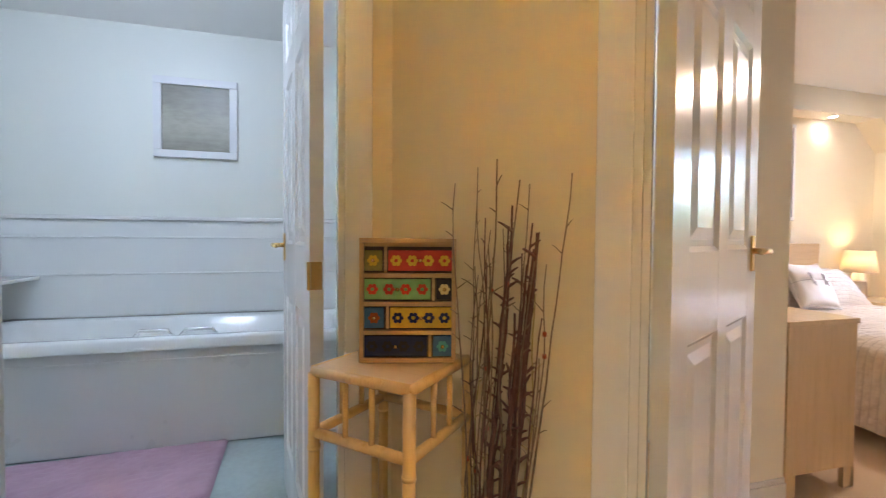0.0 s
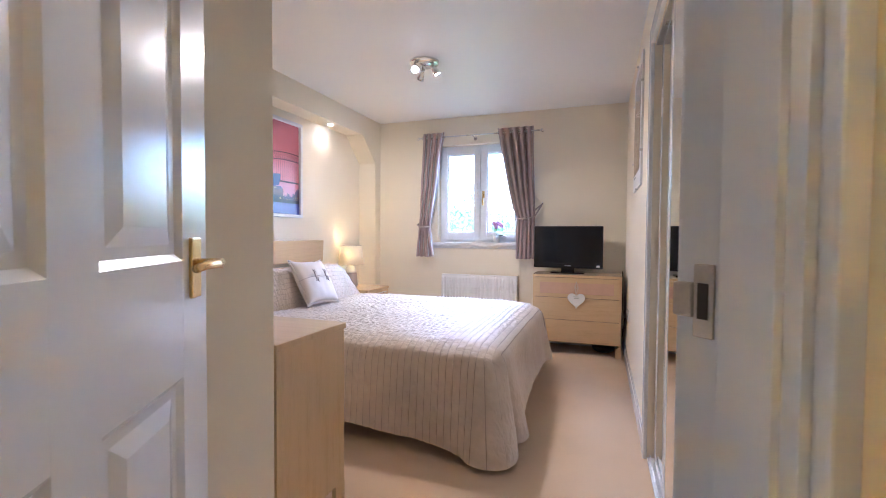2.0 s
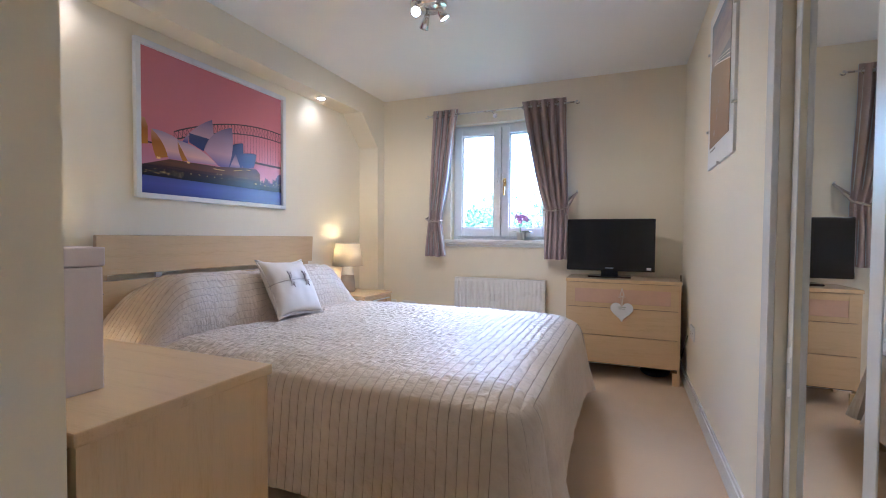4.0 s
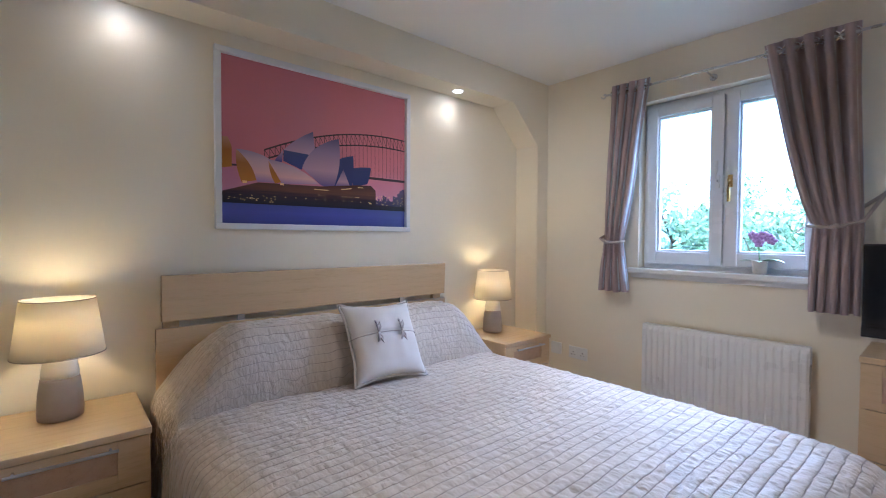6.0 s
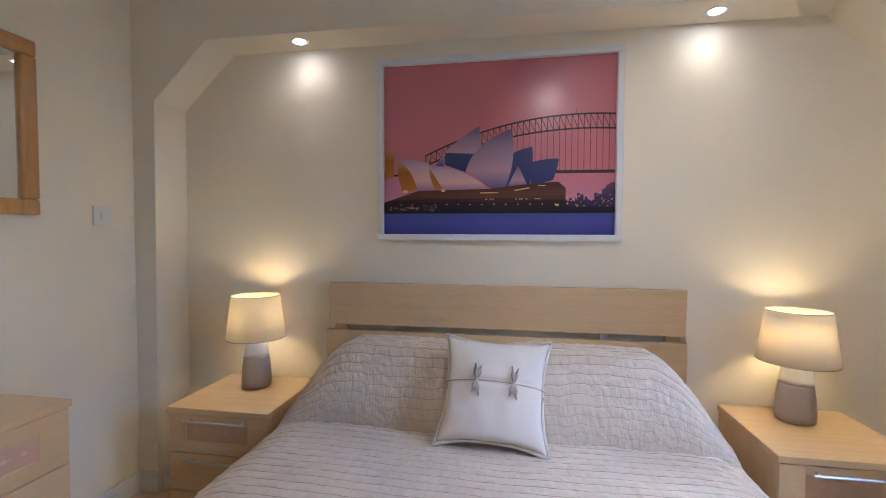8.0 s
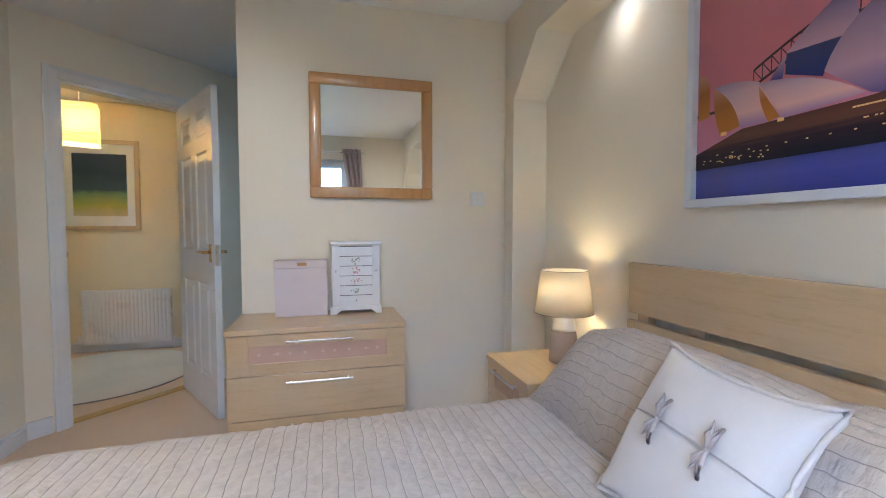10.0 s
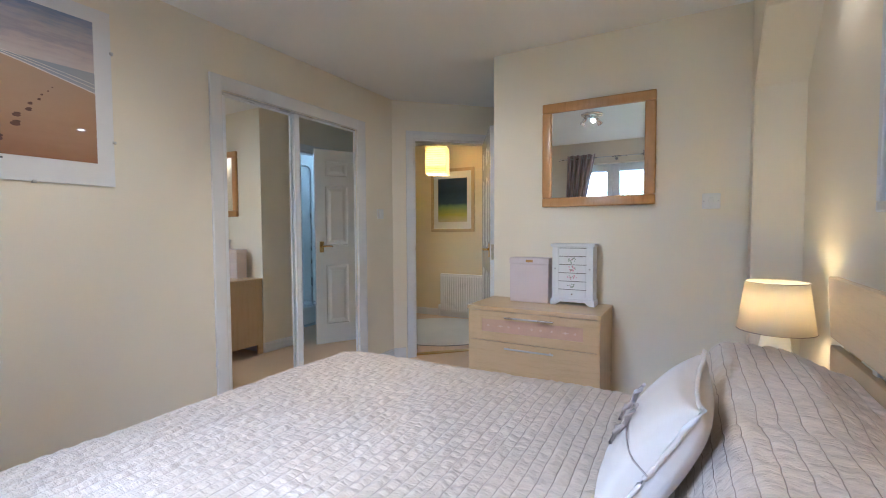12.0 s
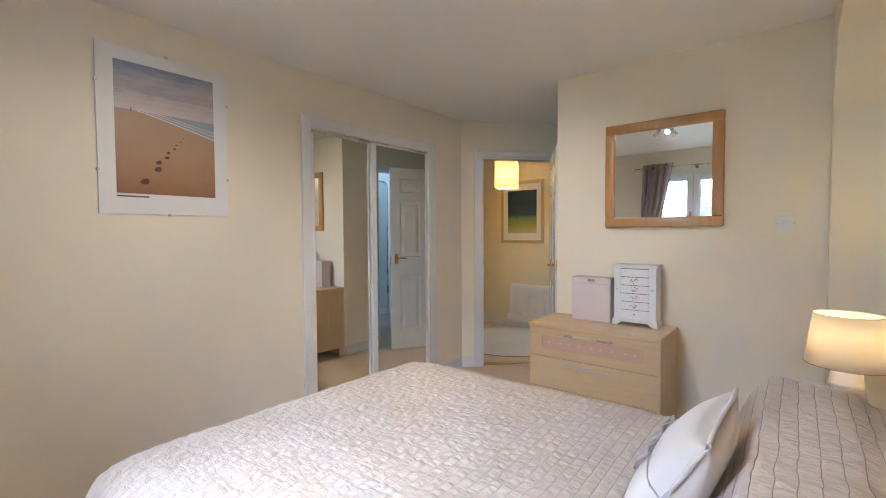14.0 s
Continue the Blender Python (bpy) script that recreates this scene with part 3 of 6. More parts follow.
WO = (-1.09, YS, 0)
for x0, x1, z0, z1 in ((-0.515, -0.445, 0, 2.035), (-1.765, -1.665, 0, 2.035), (-1.665, -0.515, 1.955, 2.035)):
    part("casing", off(B(x0, x1, YS, YS + 0.018, z0, z1, 0.005), WO), TRIM, ward, "white gloss wardrobe casing")
bm = bmesh.new()
box(bm, -1.665, -0.515, YS - 0.10, YS - 0.004, 1.943, 1.955, 0.002)
part("top_track", off(bm, WO), STEEL, ward, "aluminium top track")
bm = bmesh.new()
box(bm, -1.665, -0.515, YS - 0.10, YS - 0.002, 0, 0.012)
for k in range(4):
    box(bm, -1.665, -0.515, YS - 0.09 + k * 0.024, YS - 0.084 + k * 0.024, 0.012, 0.022)
part("bottom_track", off(bm, WO), UPVC, ward, "white floor track")
for x0, x1, face, lean in ((-1.072, -0.519, YS - 0.029, 0.6), (-1.661, -1.042, YS - 0.001, 0.25)):
    # each leaf hangs a little out of line with the wall; origin at its middle
    xm, hw = (x0 + x1) / 2, (x1 - x0) / 2
    place = Matrix.Translation((xm - WO[0], face - WO[1], 0)) @ Matrix.Rotation(radians(-lean), 4, "Z")
    bm = bmesh.new()
    for p, q in ((-hw, -hw + 0.026), (hw - 0.048, hw)):
        box(bm, p, q, -0.013, 0.002, 0.022, 1.943, 0.004)
    box(bm, -hw + 0.026, hw - 0.048, -0.013, 0.002, 0.022, 0.055, 0.003); box(bm, -hw + 0.026, hw - 0.048, -0.013, 0.002, 1.932, 1.943, 0.002)
    dr = part("sliding_door", turned(bm, place), UPVC, ward, "white framed sliding mirror door")
    part("mirror_pane", turned(B(-hw + 0.024, hw - 0.046, -0.009, 0.0, 0.05, 1.934), place), MIRROR, dr, "full-height mirror")

# ---------------------------------------------------------------- bed
bed = thing("bed", pose(0, -1.1, 0), "double bed with a two-board maple headboard", "bed")
BO = (0, -1.1, 0)


def bpart(name, bm, mat, label=""):
    return part(name, off(bm, BO), mat, bed, label)


tilt = Matrix.Translation((0, -0.05, 0.8)) @ Matrix.Rotation(radians(3), 4, "X") @ Matrix.Translation((0, 0.05, -0.8))
bpart("headboard_top", turned(B(-0.78, 0.78, -0.066, -0.040, 0.812, 1.008, 0.004), tilt), MAPLE_X, "wide maple veneer headboard rail")
bpart("headboard_bottom", B(-0.80, 0.79, -0.062, -0.036, 0.30, 0.782, 0.004), MAPLE_X, "maple veneer headboard panel")
for x in (-0.46, 0.46):
    bpart("bracket", B(x - 0.017, x + 0.017, -0.046, -0.034, 0.70, 0.90, 0.002), STEEL, "steel headboard bracket")
for x in (-0.74, 0.74):
    bpart("post", B(x - 0.03, x + 0.03, -0.036, -0.006, 0.0, 0.86, 0.003), MAPLE_Z)
bpart("side_rail", B(-0.76, -0.735, -2.06, -0.07, 0.2, 0.36, 0.003), MAPLE_Y)
bpart("side_rail", B(0.735, 0.76, -2.06, -0.07, 0.2, 0.36, 0.003), MAPLE_Y)
bpart("foot_rail", B(-0.735, 0.735, -2.06, -2.035, 0.2, 0.36, 0.003), MAPLE_X)
for x in (-0.68, 0.68):
    bpart("leg", B(x - 0.03, x + 0.03, -2.10, -2.04, 0.0, 0.28, 0.004), MAPLE_Z, "square maple bed leg")
bpart("mattress", B(-0.755, 0.755, -2.06, -0.10, 0.30, 0.515, 0.03), CARD, "white mattress under the bedspread")


def spread_mat():
    n = Nodes("ruched_satin_cotton")
    a, f, w = n.noise(2.2, 4), n.noise(62, 5, (1, 0.33, 0.33), 0.6), n.noise(700, 2)
    v = n.add("ShaderNodeTexVoronoi", Scale=30.0, Randomness=1.0)
    v.feature = "DISTANCE_TO_EDGE"
    push = n.add("ShaderNodeVectorMath"); push.operation = "MULTIPLY_ADD"; push.inputs[1].default_value = (0.05, 0.05, 0.05)
    wob = n.add("ShaderNodeTexNoise", Scale=14.0, Detail=3)
    n.link(n.coords(), wob.inputs["Vector"])
    n.link(wob.outputs["Color"], push.inputs[0]); n.link(n.coords((1.0, 0.28, 0.4)), push.inputs[2])
    n.link(push.outputs[0], v.inputs["Vector"])
    m = n.add("ShaderNodeMath"); m.operation = "MULTIPLY_ADD"; m.inputs[1].default_value = 0.5
    n.link(f, m.inputs[0]); n.link(a, m.inputs[2])
    n.link(n.ramp(m.outputs[0], [(0.5, (0.53, 0.435, 0.335)), (1.0, (0.69, 0.58, 0.47))]), n.b.inputs["Base Color"])
    n.b.inputs["Roughness"].default_value = 0.46
    n.b.inputs["Specular IOR Level"].default_value = 0.38
    n.b.inputs["Sheen Weight"].default_value = 0.15
    n.bump(v.outputs["Distance"], 0.5, 0.012)
    n.bump(f, 0.75, 0.009)
    n.bump(w, 0.12, 0.0006)
    return n.m


SPREAD = spread_mat()
# brown that paints the shade lying in the tucks between strips
SEAM_SHADE = cloth("brown_crevice_shade", (0.375, 0.305, 0.25), 0.8, 0.0, 900, 0.15)
STRIP = 0.036


def smooth01(t):
    t = min(1.0, max(0.0, t))
    return t * t * (3 - 2 * t)


def seam(k, f, x, amp=0.006):
    """Relief of gathered strip k at fraction f: puffed between stitched lines, with small gathers."""
    r = math.sin(math.pi * min(1.0, max(0.0, f)))
    gather = noise.noise((x * 34.0 + 17.0 * k, k * 3.7, 2.0 + f)) * 0.0045 + noise.noise((x * 11.0, k * 1.9, 8.0)) * 0.004 - 0.0045 * max(0.0, 0.25 - abs(noise.noise((x * 17.0, k * 0.9 + f * 0.5, 4.0)))) * 4
    return amp * r ** 0.13 + 0.003 * f * r + gather * r


def wander(x, y):
    """How far the stitched lines stray."""
    return 0.006 * noise.noise((x * 2.5, y * 2.0, 1.3)) + 0.003 * noise.noise((x * 15.0, y * 11.0, 5.0)) + 0.002 * noise.noise((x * 40.0, y * 30.0, 2.0))


def hump(x, y):
    """Rise of the bedspread over the pillows."""
    side = smooth01((0.89 - abs(x)) / 0.35)
    front = smooth01((y + 0.492) / 0.13) ** 0.42
    back = 1 - 0.22 * smooth01((y + 0.24) / 0.18)
    mid = 1 - 0.07 * math.exp(-(x / 0.07) ** 2)
    return 0.265 * side * front * back * mid


def bed_top(x, y):
    z = 0.535 + hump(x, y)
    z -= 0.062 * math.exp(-((y + 0.499) / 0.013) ** 2) * smooth01((0.8 - abs(x)) / 0.1)
    z -= 0.045 * max(0.0, (abs(x) - 0.66) / 0.14) ** 2 + 0.045 * max(0.0, (-1.98 - y) / 0.14) ** 2
    z += 0.010 * noise.noise((x * 1.7, y * 1.7, 0.4)) + 0.004 * noise.noise((x * 6, y * 6, 3.3))
    return z


def half_width(y):
    return 0.80 if y > -2.02 else 0.70 + math.sqrt(max(0.0, 0.01 - (y + 2.02) ** 2))


def bedspread():
    bm = bmesh.new()
    nx = 240
    length = 2.055
    ys = [-0.065 - length * q / 1200 for q in range(1201)]
    run = [0.0]
    for a, b in zip(ys, ys[1:]):
        run.append(run[-1] + math.hypot(b - a, bed_top(0.3, b) - bed_top(0.3, a)))
    strips = round(run[-1] / STRIP)
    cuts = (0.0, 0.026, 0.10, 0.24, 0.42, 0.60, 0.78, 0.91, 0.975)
    # cuts next to a seam line; their faces get the painted shade colour
    crevice = (0.0, 0.975)
    marks = [(k, f) for k in range(strips) for f in cuts] + [(strips, 0.0)]
    ny = len(marks) - 1
    grid = []
    for k, f in marks:
        y0 = float(np.interp((k + f) / strips * run[-1], run, ys))
        row = []
        for i in range(nx + 1):
            u = 2 * i / nx - 1
            y = y0 + (wander(u * 0.8, y0) if 0 < k < strips - 1 else 0)
            x = u * half_width(max(y0, -2.1199))
            row.append(bm.verts.new((x, y, bed_top(x, y) + seam(k, f, x))))
        grid.append(row)
    for j in range(ny):
        for i in range(nx):
            fc = bm.faces.new((grid[j][i], grid[j][i + 1], grid[j + 1][i + 1], grid[j + 1][i]))
            fc.material_index = 999 if marks[j][1] in crevice else marks[j][0]
    # the drop: along one side, round the foot, back along the other
    edge = [grid[j][0] for j in range(ny + 1)] + [grid[ny][i] for i in range(1, nx)] + [grid[j][nx] for j in range(ny, -1, -1)]
    pts = [v.co.copy() for v in edge]
    arc = [0.0]
    for a, b in zip(pts, pts[1:]):
        arc.append(arc[-1] + (b.xy - a.xy).length)
    total = arc[-1]
    c1, c2 = 2.03, total - 2.03
    rows = 40
    prev = edge
    nrm = []
    for i, p in enumerate(pts):
        x, y = p.x, p.y
        if y > -2.02:
            nrm.append(Vector((math.copysign(1, x), 0, 0)))
        else:
            c = Vector((math.copysign(0.70, x), -2.02, 0))
            if abs(x) > 0.70:
                nrm.append((Vector((x, y, 0)) - c).normalized())
            else:
                nrm.append(Vector((0, -1, 0)))
    for r in range(1, rows + 1):
        cur = []
        for i, p in enumerate(pts):
            s = arc[i]
            on_foot = smooth01((s - c1 + 0.05) / 0.1) * smooth01((c2 + 0.05 - s) / 0.1)
            head = smooth01(s / 0.5) * smooth01((total - s) / 0.5)
            hem = 0.10 - 0.075 * math.exp(-((s - c1) / 0.32) ** 2) + 0.05 * on_foot * smooth01((s - c1 - 0.25) / 0.5) - 0.04 * math.exp(-((s - c2) / 0.2) ** 2)
            hem += 0.008 * noise.noise((s * 5, 0, 4)) + 0.012 * noise.noise((s * 1.6, 0, 9))
            f = r / rows
            d = f * (p.z - hem)
            o = 0.028 * (1 - math.exp(-d / 0.03)) + 0.035 * f ** 1.4
            o += 0.018 * f * noise.noise((s * 3.2, f * 0.8, 6.0)) + 0.006 * f * noise.noise((s * 11, f * 2.0, 2.0))
            for c, sg in ((c1, 1), (c2, -1)):
                q = (s - c) * sg
                o += 0.085 * f ** 1.1 * math.exp(-((q + 0.02) / 0.085) ** 2) - 0.075 * f * math.exp(-((q - 0.105) / 0.022) ** 2) + 0.05 * f * math.exp(-((q - 0.2) / 0.07) ** 2)
            foot_seam = 0.3 * seam(60 + math.floor(d / STRIP), d / STRIP % 1.0, p.x + 3.0)
            mk = marks[i] if i <= ny else marks[len(pts) - 1 - i] if len(pts) - 1 - i <= ny else (strips, 0.5)
            side_seam = seam(mk[0], mk[1], 0.8 + d + (5.0 if p.x > 0 else 0.0)) - 0.008
            o += side_seam * (1 - on_foot) + foot_seam * on_foot
            n = nrm[i]
            cur.append(bm.verts.new((p.x + n.x * o, p.y + n.y * o, p.z - d)))
        for i in range(len(pts) - 1):
            fc = bm.faces.new((prev[i], prev[i + 1], cur[i + 1], cur[i]))
            j = i if i < ny else len(pts) - 2 - i
            fc.material_index = strips if not 0 <= j < ny else 999 if marks[j][1] in crevice else marks[j][0]
        prev = cur
    spread = thing("bedspread", pose(0, -1.1, 0.535), "pale taupe ruched bedspread pulled over the pillows, hanging down", "bedspread")
    bm.verts.index_update()
    groups = {}
    for fc in bm.faces:
        groups.setdefault(fc.material_index, []).append([v.index for v in fc.verts])
    coords = [(v.co.x, v.co.y + 1.1, v.co.z - 0.535) for v in bm.verts]
    bm.free()
    for key, faces in sorted(groups.items()):
        used = {old: i for i, old in enumerate(sorted({v for f in faces for v in f}))}
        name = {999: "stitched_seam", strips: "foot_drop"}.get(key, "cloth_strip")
        me = bpy.data.meshes.new(name)
        me.from_pydata([coords[v] for v in used], [], [[used[v] for v in f] for f in faces])
        me.polygons.foreach_set("use_smooth", [True] * len(faces))
        me.materials.append(SEAM_SHADE if key == 999 else SPREAD)
        ob = new(name, me)
        ob.parent = spread
        if key == 999:
            tagged(ob, "narrow brown lines of painted shade along the seams", kind="stuff")
    return spread


bedspread()


def cushion(m):
    c = thing("cushion", m, "off-white square cushion with piped edge and two ribbon bows", "cushion")
    n, S, T = 36, 0.184, 0.070
    bm = bmesh.new()
    sides = []
    for sg in (1, -1):
        rows = []
        for j in range(n + 1):
            row = []
            for i in range(n + 1):
                u, v = 2 * i / n - 1, 2 * j / n - 1
                pull = 1 - 0.15 * (1 - abs(u) ** 2.5) * abs(v) ** 6
                pull2 = 1 - 0.15 * (1 - abs(v) ** 2.5) * abs(u) ** 6
                h = T * ((1 - u * u) * (1 - v * v)) ** 0.42
                h += 0.006 * noise.noise((u * 3, v * 2, 7 * sg)) * (1 - max(abs(u), abs(v)))
                if sg > 0:
                    h -= 0.010 * math.exp(-((v - 0.12 + 0.05 * u * u) / 0.03) ** 2) * (1 - u * u)
                    h += 0.0022 * math.sin(u * 13 + 4 * v + 3 * noise.noise((u * 2, v * 2, 1))) * smooth01((0.1 - v) / 0.2) * (1 - u * u) * (1 - v * v)
                row.append(bm.verts.new((u * S * pull2, -sg * h, v * S * pull)))
            rows.append(row)
        for j in range(n):
            for i in range(n):
                bm.faces.new((rows[j][i], rows[j][i + 1], rows[j + 1][i + 1], rows[j + 1][i]))
    bmesh.ops.remove_doubles(bm, verts=bm.verts, dist=0.0004)
    part("cover", bm, CUSHION, c, smooth=True)
    bm = bmesh.new()
    loop = []
    for k in range(4 * 24 + 1):
        q, f = divmod(k % 96, 24)
        f = 2 * f / 24 - 1
        w = S * (1 - 0.15 * (1 - abs(f) ** 2.5)) + 0.004
        u, v = ((f * S, -w), (w, f * S), (-f * S, w), (-w, -f * S))[q]
        loop.append((u, 0.004 * noise.noise((k * 0.3, 0, 1)), v))
    tube(bm, loop, 0.0055, 6)
    part("piping", bm, CUSHION, c, "soft piped edge", True)
    bm = bmesh.new()
    tube(bm, [(S * 0.93 * u, -T * (1 - u * u) ** 0.42 * 0.99 - 0.001, S * (0.12 - 0.05 * u * u)) for u in [k / 12 - 1 for k in range(25)]], 0.0022, 5)
    part("cord", bm, RIBBON, c)
    for u in (-0.3, 0.36):
        bm = bmesh.new()
        x0, z0, y0 = u * S, S * 0.12, -T * (1 - u * u) ** 0.42 - 0.004
        for dx, dz in ((0.012, 0.045), (-0.008, 0.05), (0.010, -0.05), (-0.012, -0.042)):
            tube(bm, [(x0, y0, z0), (x0 + dx * 0.9, y0 - 0.009, z0 + dz * 0.5), (x0 + dx, y0 - 0.003, z0 + dz), (x0 + dx * 0.2, y0 - 0.005, z0 + dz * 0.6), (x0, y0, z0)], 0.0044, 6)
        bmesh.ops.create_icosphere(bm, subdivisions=1, radius=0.006, matrix=Matrix.Translation((x0, y0 - 0.002, z0)))
        part("bow", bm, TAUPE, c, "tied taupe ribbon bow", True)
    return c


cushion(Matrix.Translation((0.014, -0.528, 0.700)) @ Euler((radians(-30), radians(2), radians(-2))).to_matrix().to_4x4())

# ---------------------------------------------------------------- bedside cabinets and lamps


def bar_handle(bm, p, q, stand, r=0.005):
    p, q, s = Vector(p), Vector(q), Vector(stand)
    rod(bm, p + s, q + s, r, seg=10)
    d = (q - p).normalized() * 0.02
    for e in (p + d, q - d):
        rod(bm, e, e + s, r * 0.8, seg=8)
    return bm


def drawer_unit(name, m, W, D, H, rows, inset, label, category, group="", bars=True, inlay=None, feet=0.09):
    """x across the front, y towards the wall (front at 0), z up."""
    u = thing(name, m, label, category, group)
    t = 0.018
    bm = B(-W / 2 - 0.004, W / 2 + 0.004, -0.008, D, H - 0.024, H, 0.004)
    part("top", bm, MAPLE_X, u, "maple veneer top")
    for x in (-W / 2, W / 2 - t):
        bm = bmesh.new()
        box(bm, x, x + t, 0.004, D - 0.004, feet, H - 0.024, 0.001)
        for y0, y1 in ((0.004, 0.06), (D - 0.06, D - 0.004)):
            box(bm, x, x + t, y0, y1, 0, feet, 0.001)
        part("side_panel", bm, MAPLE_Z, u)
    part("back_panel", B(-W / 2 + t, W / 2 - t, D - 0.012, D - 0.006, feet, H - 0.03), MAPLE_Z, u)
    part("carcass", B(-W / 2 + t, W / 2 - t, 0.022, D - 0.012, feet + 0.01, H - 0.03), GAP, u, "dark inside of the carcass")
    for x in (-W / 2, W / 2 - 0.045):
        part("foot", B(x, x + 0.045, -0.002, 0.02, 0, feet - 0.002, 0.002), MAPLE_Z, u)
    for k, (z0, z1) in enumerate(rows):
        a, b = -W / 2 + 0.003, W / 2 - 0.003
        bm = bmesh.new()
        if k == 0 and inset:
            i0, i1, j0, j1 = inset
            for x0, x1, y0, y1 in ((a, i0, z0, z1), (i1, b, z0, z1), (i0, i1, z0, j0), (i0, i1, j1, z1)):
                box(bm, x0, x1, 0, 0.018, y0, y1, 0.0012)
        else:
            box(bm, a, b, 0, 0.018, z0, z1, 0.0015)
        dr = part("drawer", bm, MAPLE_X, u, "maple drawer front")
        if k == 0 and inset:
            part("inset_panel", B(i0, i1, 0.006, 0.012, j0, j1), inlay or ALDER, dr, "darker inset panel in a drawer front")
        if bars:
            hw = W * 0.30 if W < 0.6 else W * 0.185
            zh = z1 - 0.02 if W < 0.6 else z1 - 0.028
            part("handle", bar_handle(bmesh.new(), (-hw, 0, zh), (hw, 0, zh), (0, -0.026, 0)), STEEL, dr, "brushed steel bar handle")
    return u


NSR = [(0.345, 0.502), (0.185, 0.34), (0.10, 0.18)]
NSI = (-0.142, 0.132, 0.392, 0.470)
ns = drawer_unit("bedside_cabinet", pose(-1.092, -0.452, 0), 0.445, 0.43, 0.53, NSR, NSI, "maple bedside cabinet with inset drawer panel", "bedside cabinet", "bedside cabinets")
copy_thing(ns, pose(1.145, -0.465, 0))


def table_lamp(m, label):
    l = thing("table_lamp", m, label, "table lamp", "bedside lamps")
    part("base", lathe(bmesh.new(), [(0.058, 0), (0.064, 0.004), (0.0655, 0.03), (0.062, 0.09), (0.056, 0.135), (0.054, 0.146)]), CERAMIC, l, "matt taupe ceramic lower base", True)
    part("neck", lathe(bmesh.new(), [(0.054, 0.1462), (0.0535, 0.16), (0.047, 0.20), (0.038, 0.235), (0.020, 0.245), (0.012, 0.25), (0.012, 0.275)]), GLAZE, l, "white glazed upper base", True)
    sh = part("shade", lathe(bmesh.new(), [(0.130, 0.226), (0.104, 0.420), (0.1025, 0.420), (0.1285, 0.226)], 56, True), SHADE, l, "tapered cream linen shade, lit", True)
    for r, z in ((0.130, 0.2265), (0.104, 0.4195)):
        part("rim", tube(bmesh.new(), [(r * math.cos(a), r * math.sin(a), z) for a in (2 * math.pi * k / 56 for k in range(57))], 0.0017, 5), CERAMIC, sh, "taupe trim wire")
    bm = bmesh.new()
    for a in (0, 2.094, 4.189):
        rod(bm, (0.012 * math.cos(a), 0.012 * math.sin(a), 0.262), (0.125 * math.cos(a), 0.125 * math.sin(a), 0.240), 0.0014, seg=5)
    part("shade_carrier", bm, WHITEP, l)
    bm = bmesh.new(); bmesh.ops.create_uvsphere(bm, u_segments=16, v_segments=10, radius=0.022, matrix=Matrix.Translation((0, 0, 0.345)))
    part("bulb", bm, BULB, l, "lit warm bulb", True)
    lamp("bedside_lamp_light", "POINT", 0.24, WARM, m @ pose(0, 0, 0.345), 0.03)


table_lamp(pose(-1.100, -0.165, 0.53), "taupe and white ceramic lamp with lit cream shade, beside the bed")
table_lamp(pose(1.142, -0.155, 0.53), "taupe and white ceramic lamp with lit cream shade, by the window")

# ---------------------------------------------------------------- recessed downlights in the bulkhead
for x in (-0.905, 0.85):
    s = thing("downlight", pose(x, -0.105, 2.115), "small white recessed downlight, lit", "downlight", "recess downlights")
    part("trim_ring", lathe(bmesh.new(), [(0.024, -0.001), (0.037, -0.004), (0.041, -0.001), (0.041, 0.0), (0.024, 0.004)], 32, True), WHITEP, s, smooth=True)
    part("lens", lathe(bmesh.new(), [(0.0001, -0.005), (0.024, -0.005), (0.024, -0.002), (0.0001, -0.002)], 24), DOWNLIGHT, s, "lit halogen lens")
    lamp("downlight_beam", "SPOT", 0.11, (1.0, 0.73, 0.42), look((x, -0.105, 2.106), (x, -0.05, 1.5)), 0.018, cone=150, blend=1.0)

# ---------------------------------------------------------------- ceiling spotlight
cl = thing("ceiling_spotlight", pose(0.19, -1.345, ZC), "polished chrome three-head ceiling spotlight, lit", "ceiling light")
part("base_plate", lathe(bmesh.new(), [(0.105, 0), (0.105, -0.010), (0.098, -0.018), (0.0001, -0.022)], 48), CHROME, cl, smooth=True)
for k, (ax, ay, tx, ty) in enumerate(((-0.055, 0.05, -0.95, -0.4), (0.06, 0.04, 0.5, 0.6), (0.0, -0.065, 0.2, -0.55))):
    d = Vector((tx, ty, -0.95)).normalized()
    p = Vector((ax, ay, -0.045))
    bm = rod(bmesh.new(), (ax, ay, -0.018), p, 0.007, seg=8)
    hd = part("swivel", bm, CHROME, cl)
    q = d.to_track_quat("Z", "Y").to_matrix().to_4x4()
    bm = turned(lathe(bmesh.new(), [(0.0001, -0.02), (0.013, -0.02), (0.017, 0.0), (0.028, 0.062), (0.026, 0.062), (0.015, 0.005), (0.0001, 0.0)], 24), Matrix.Translation(p) @ q)
    part("spot_head", bm, CHROME, cl, "conical chrome spot head", True)
    bm = turned(lathe(bmesh.new(), [(0.0001, 0.052), (0.025, 0.052), (0.025, 0.055), (0.0001, 0.055)], 20), Matrix.Translation(p) @ q)
    part("spot_lens", bm, DOWNLIGHT, cl, "lit lens")
    e = Vector((0.19, -1.345, ZC)) + p + d * 0.07
    lamp("ceiling_spot_beam", "SPOT", 2.1 if k == 0 else 1.4, HALOGEN, look(e, e + d), 0.014, cone=96 if k == 0 else 118, blend=0.9)

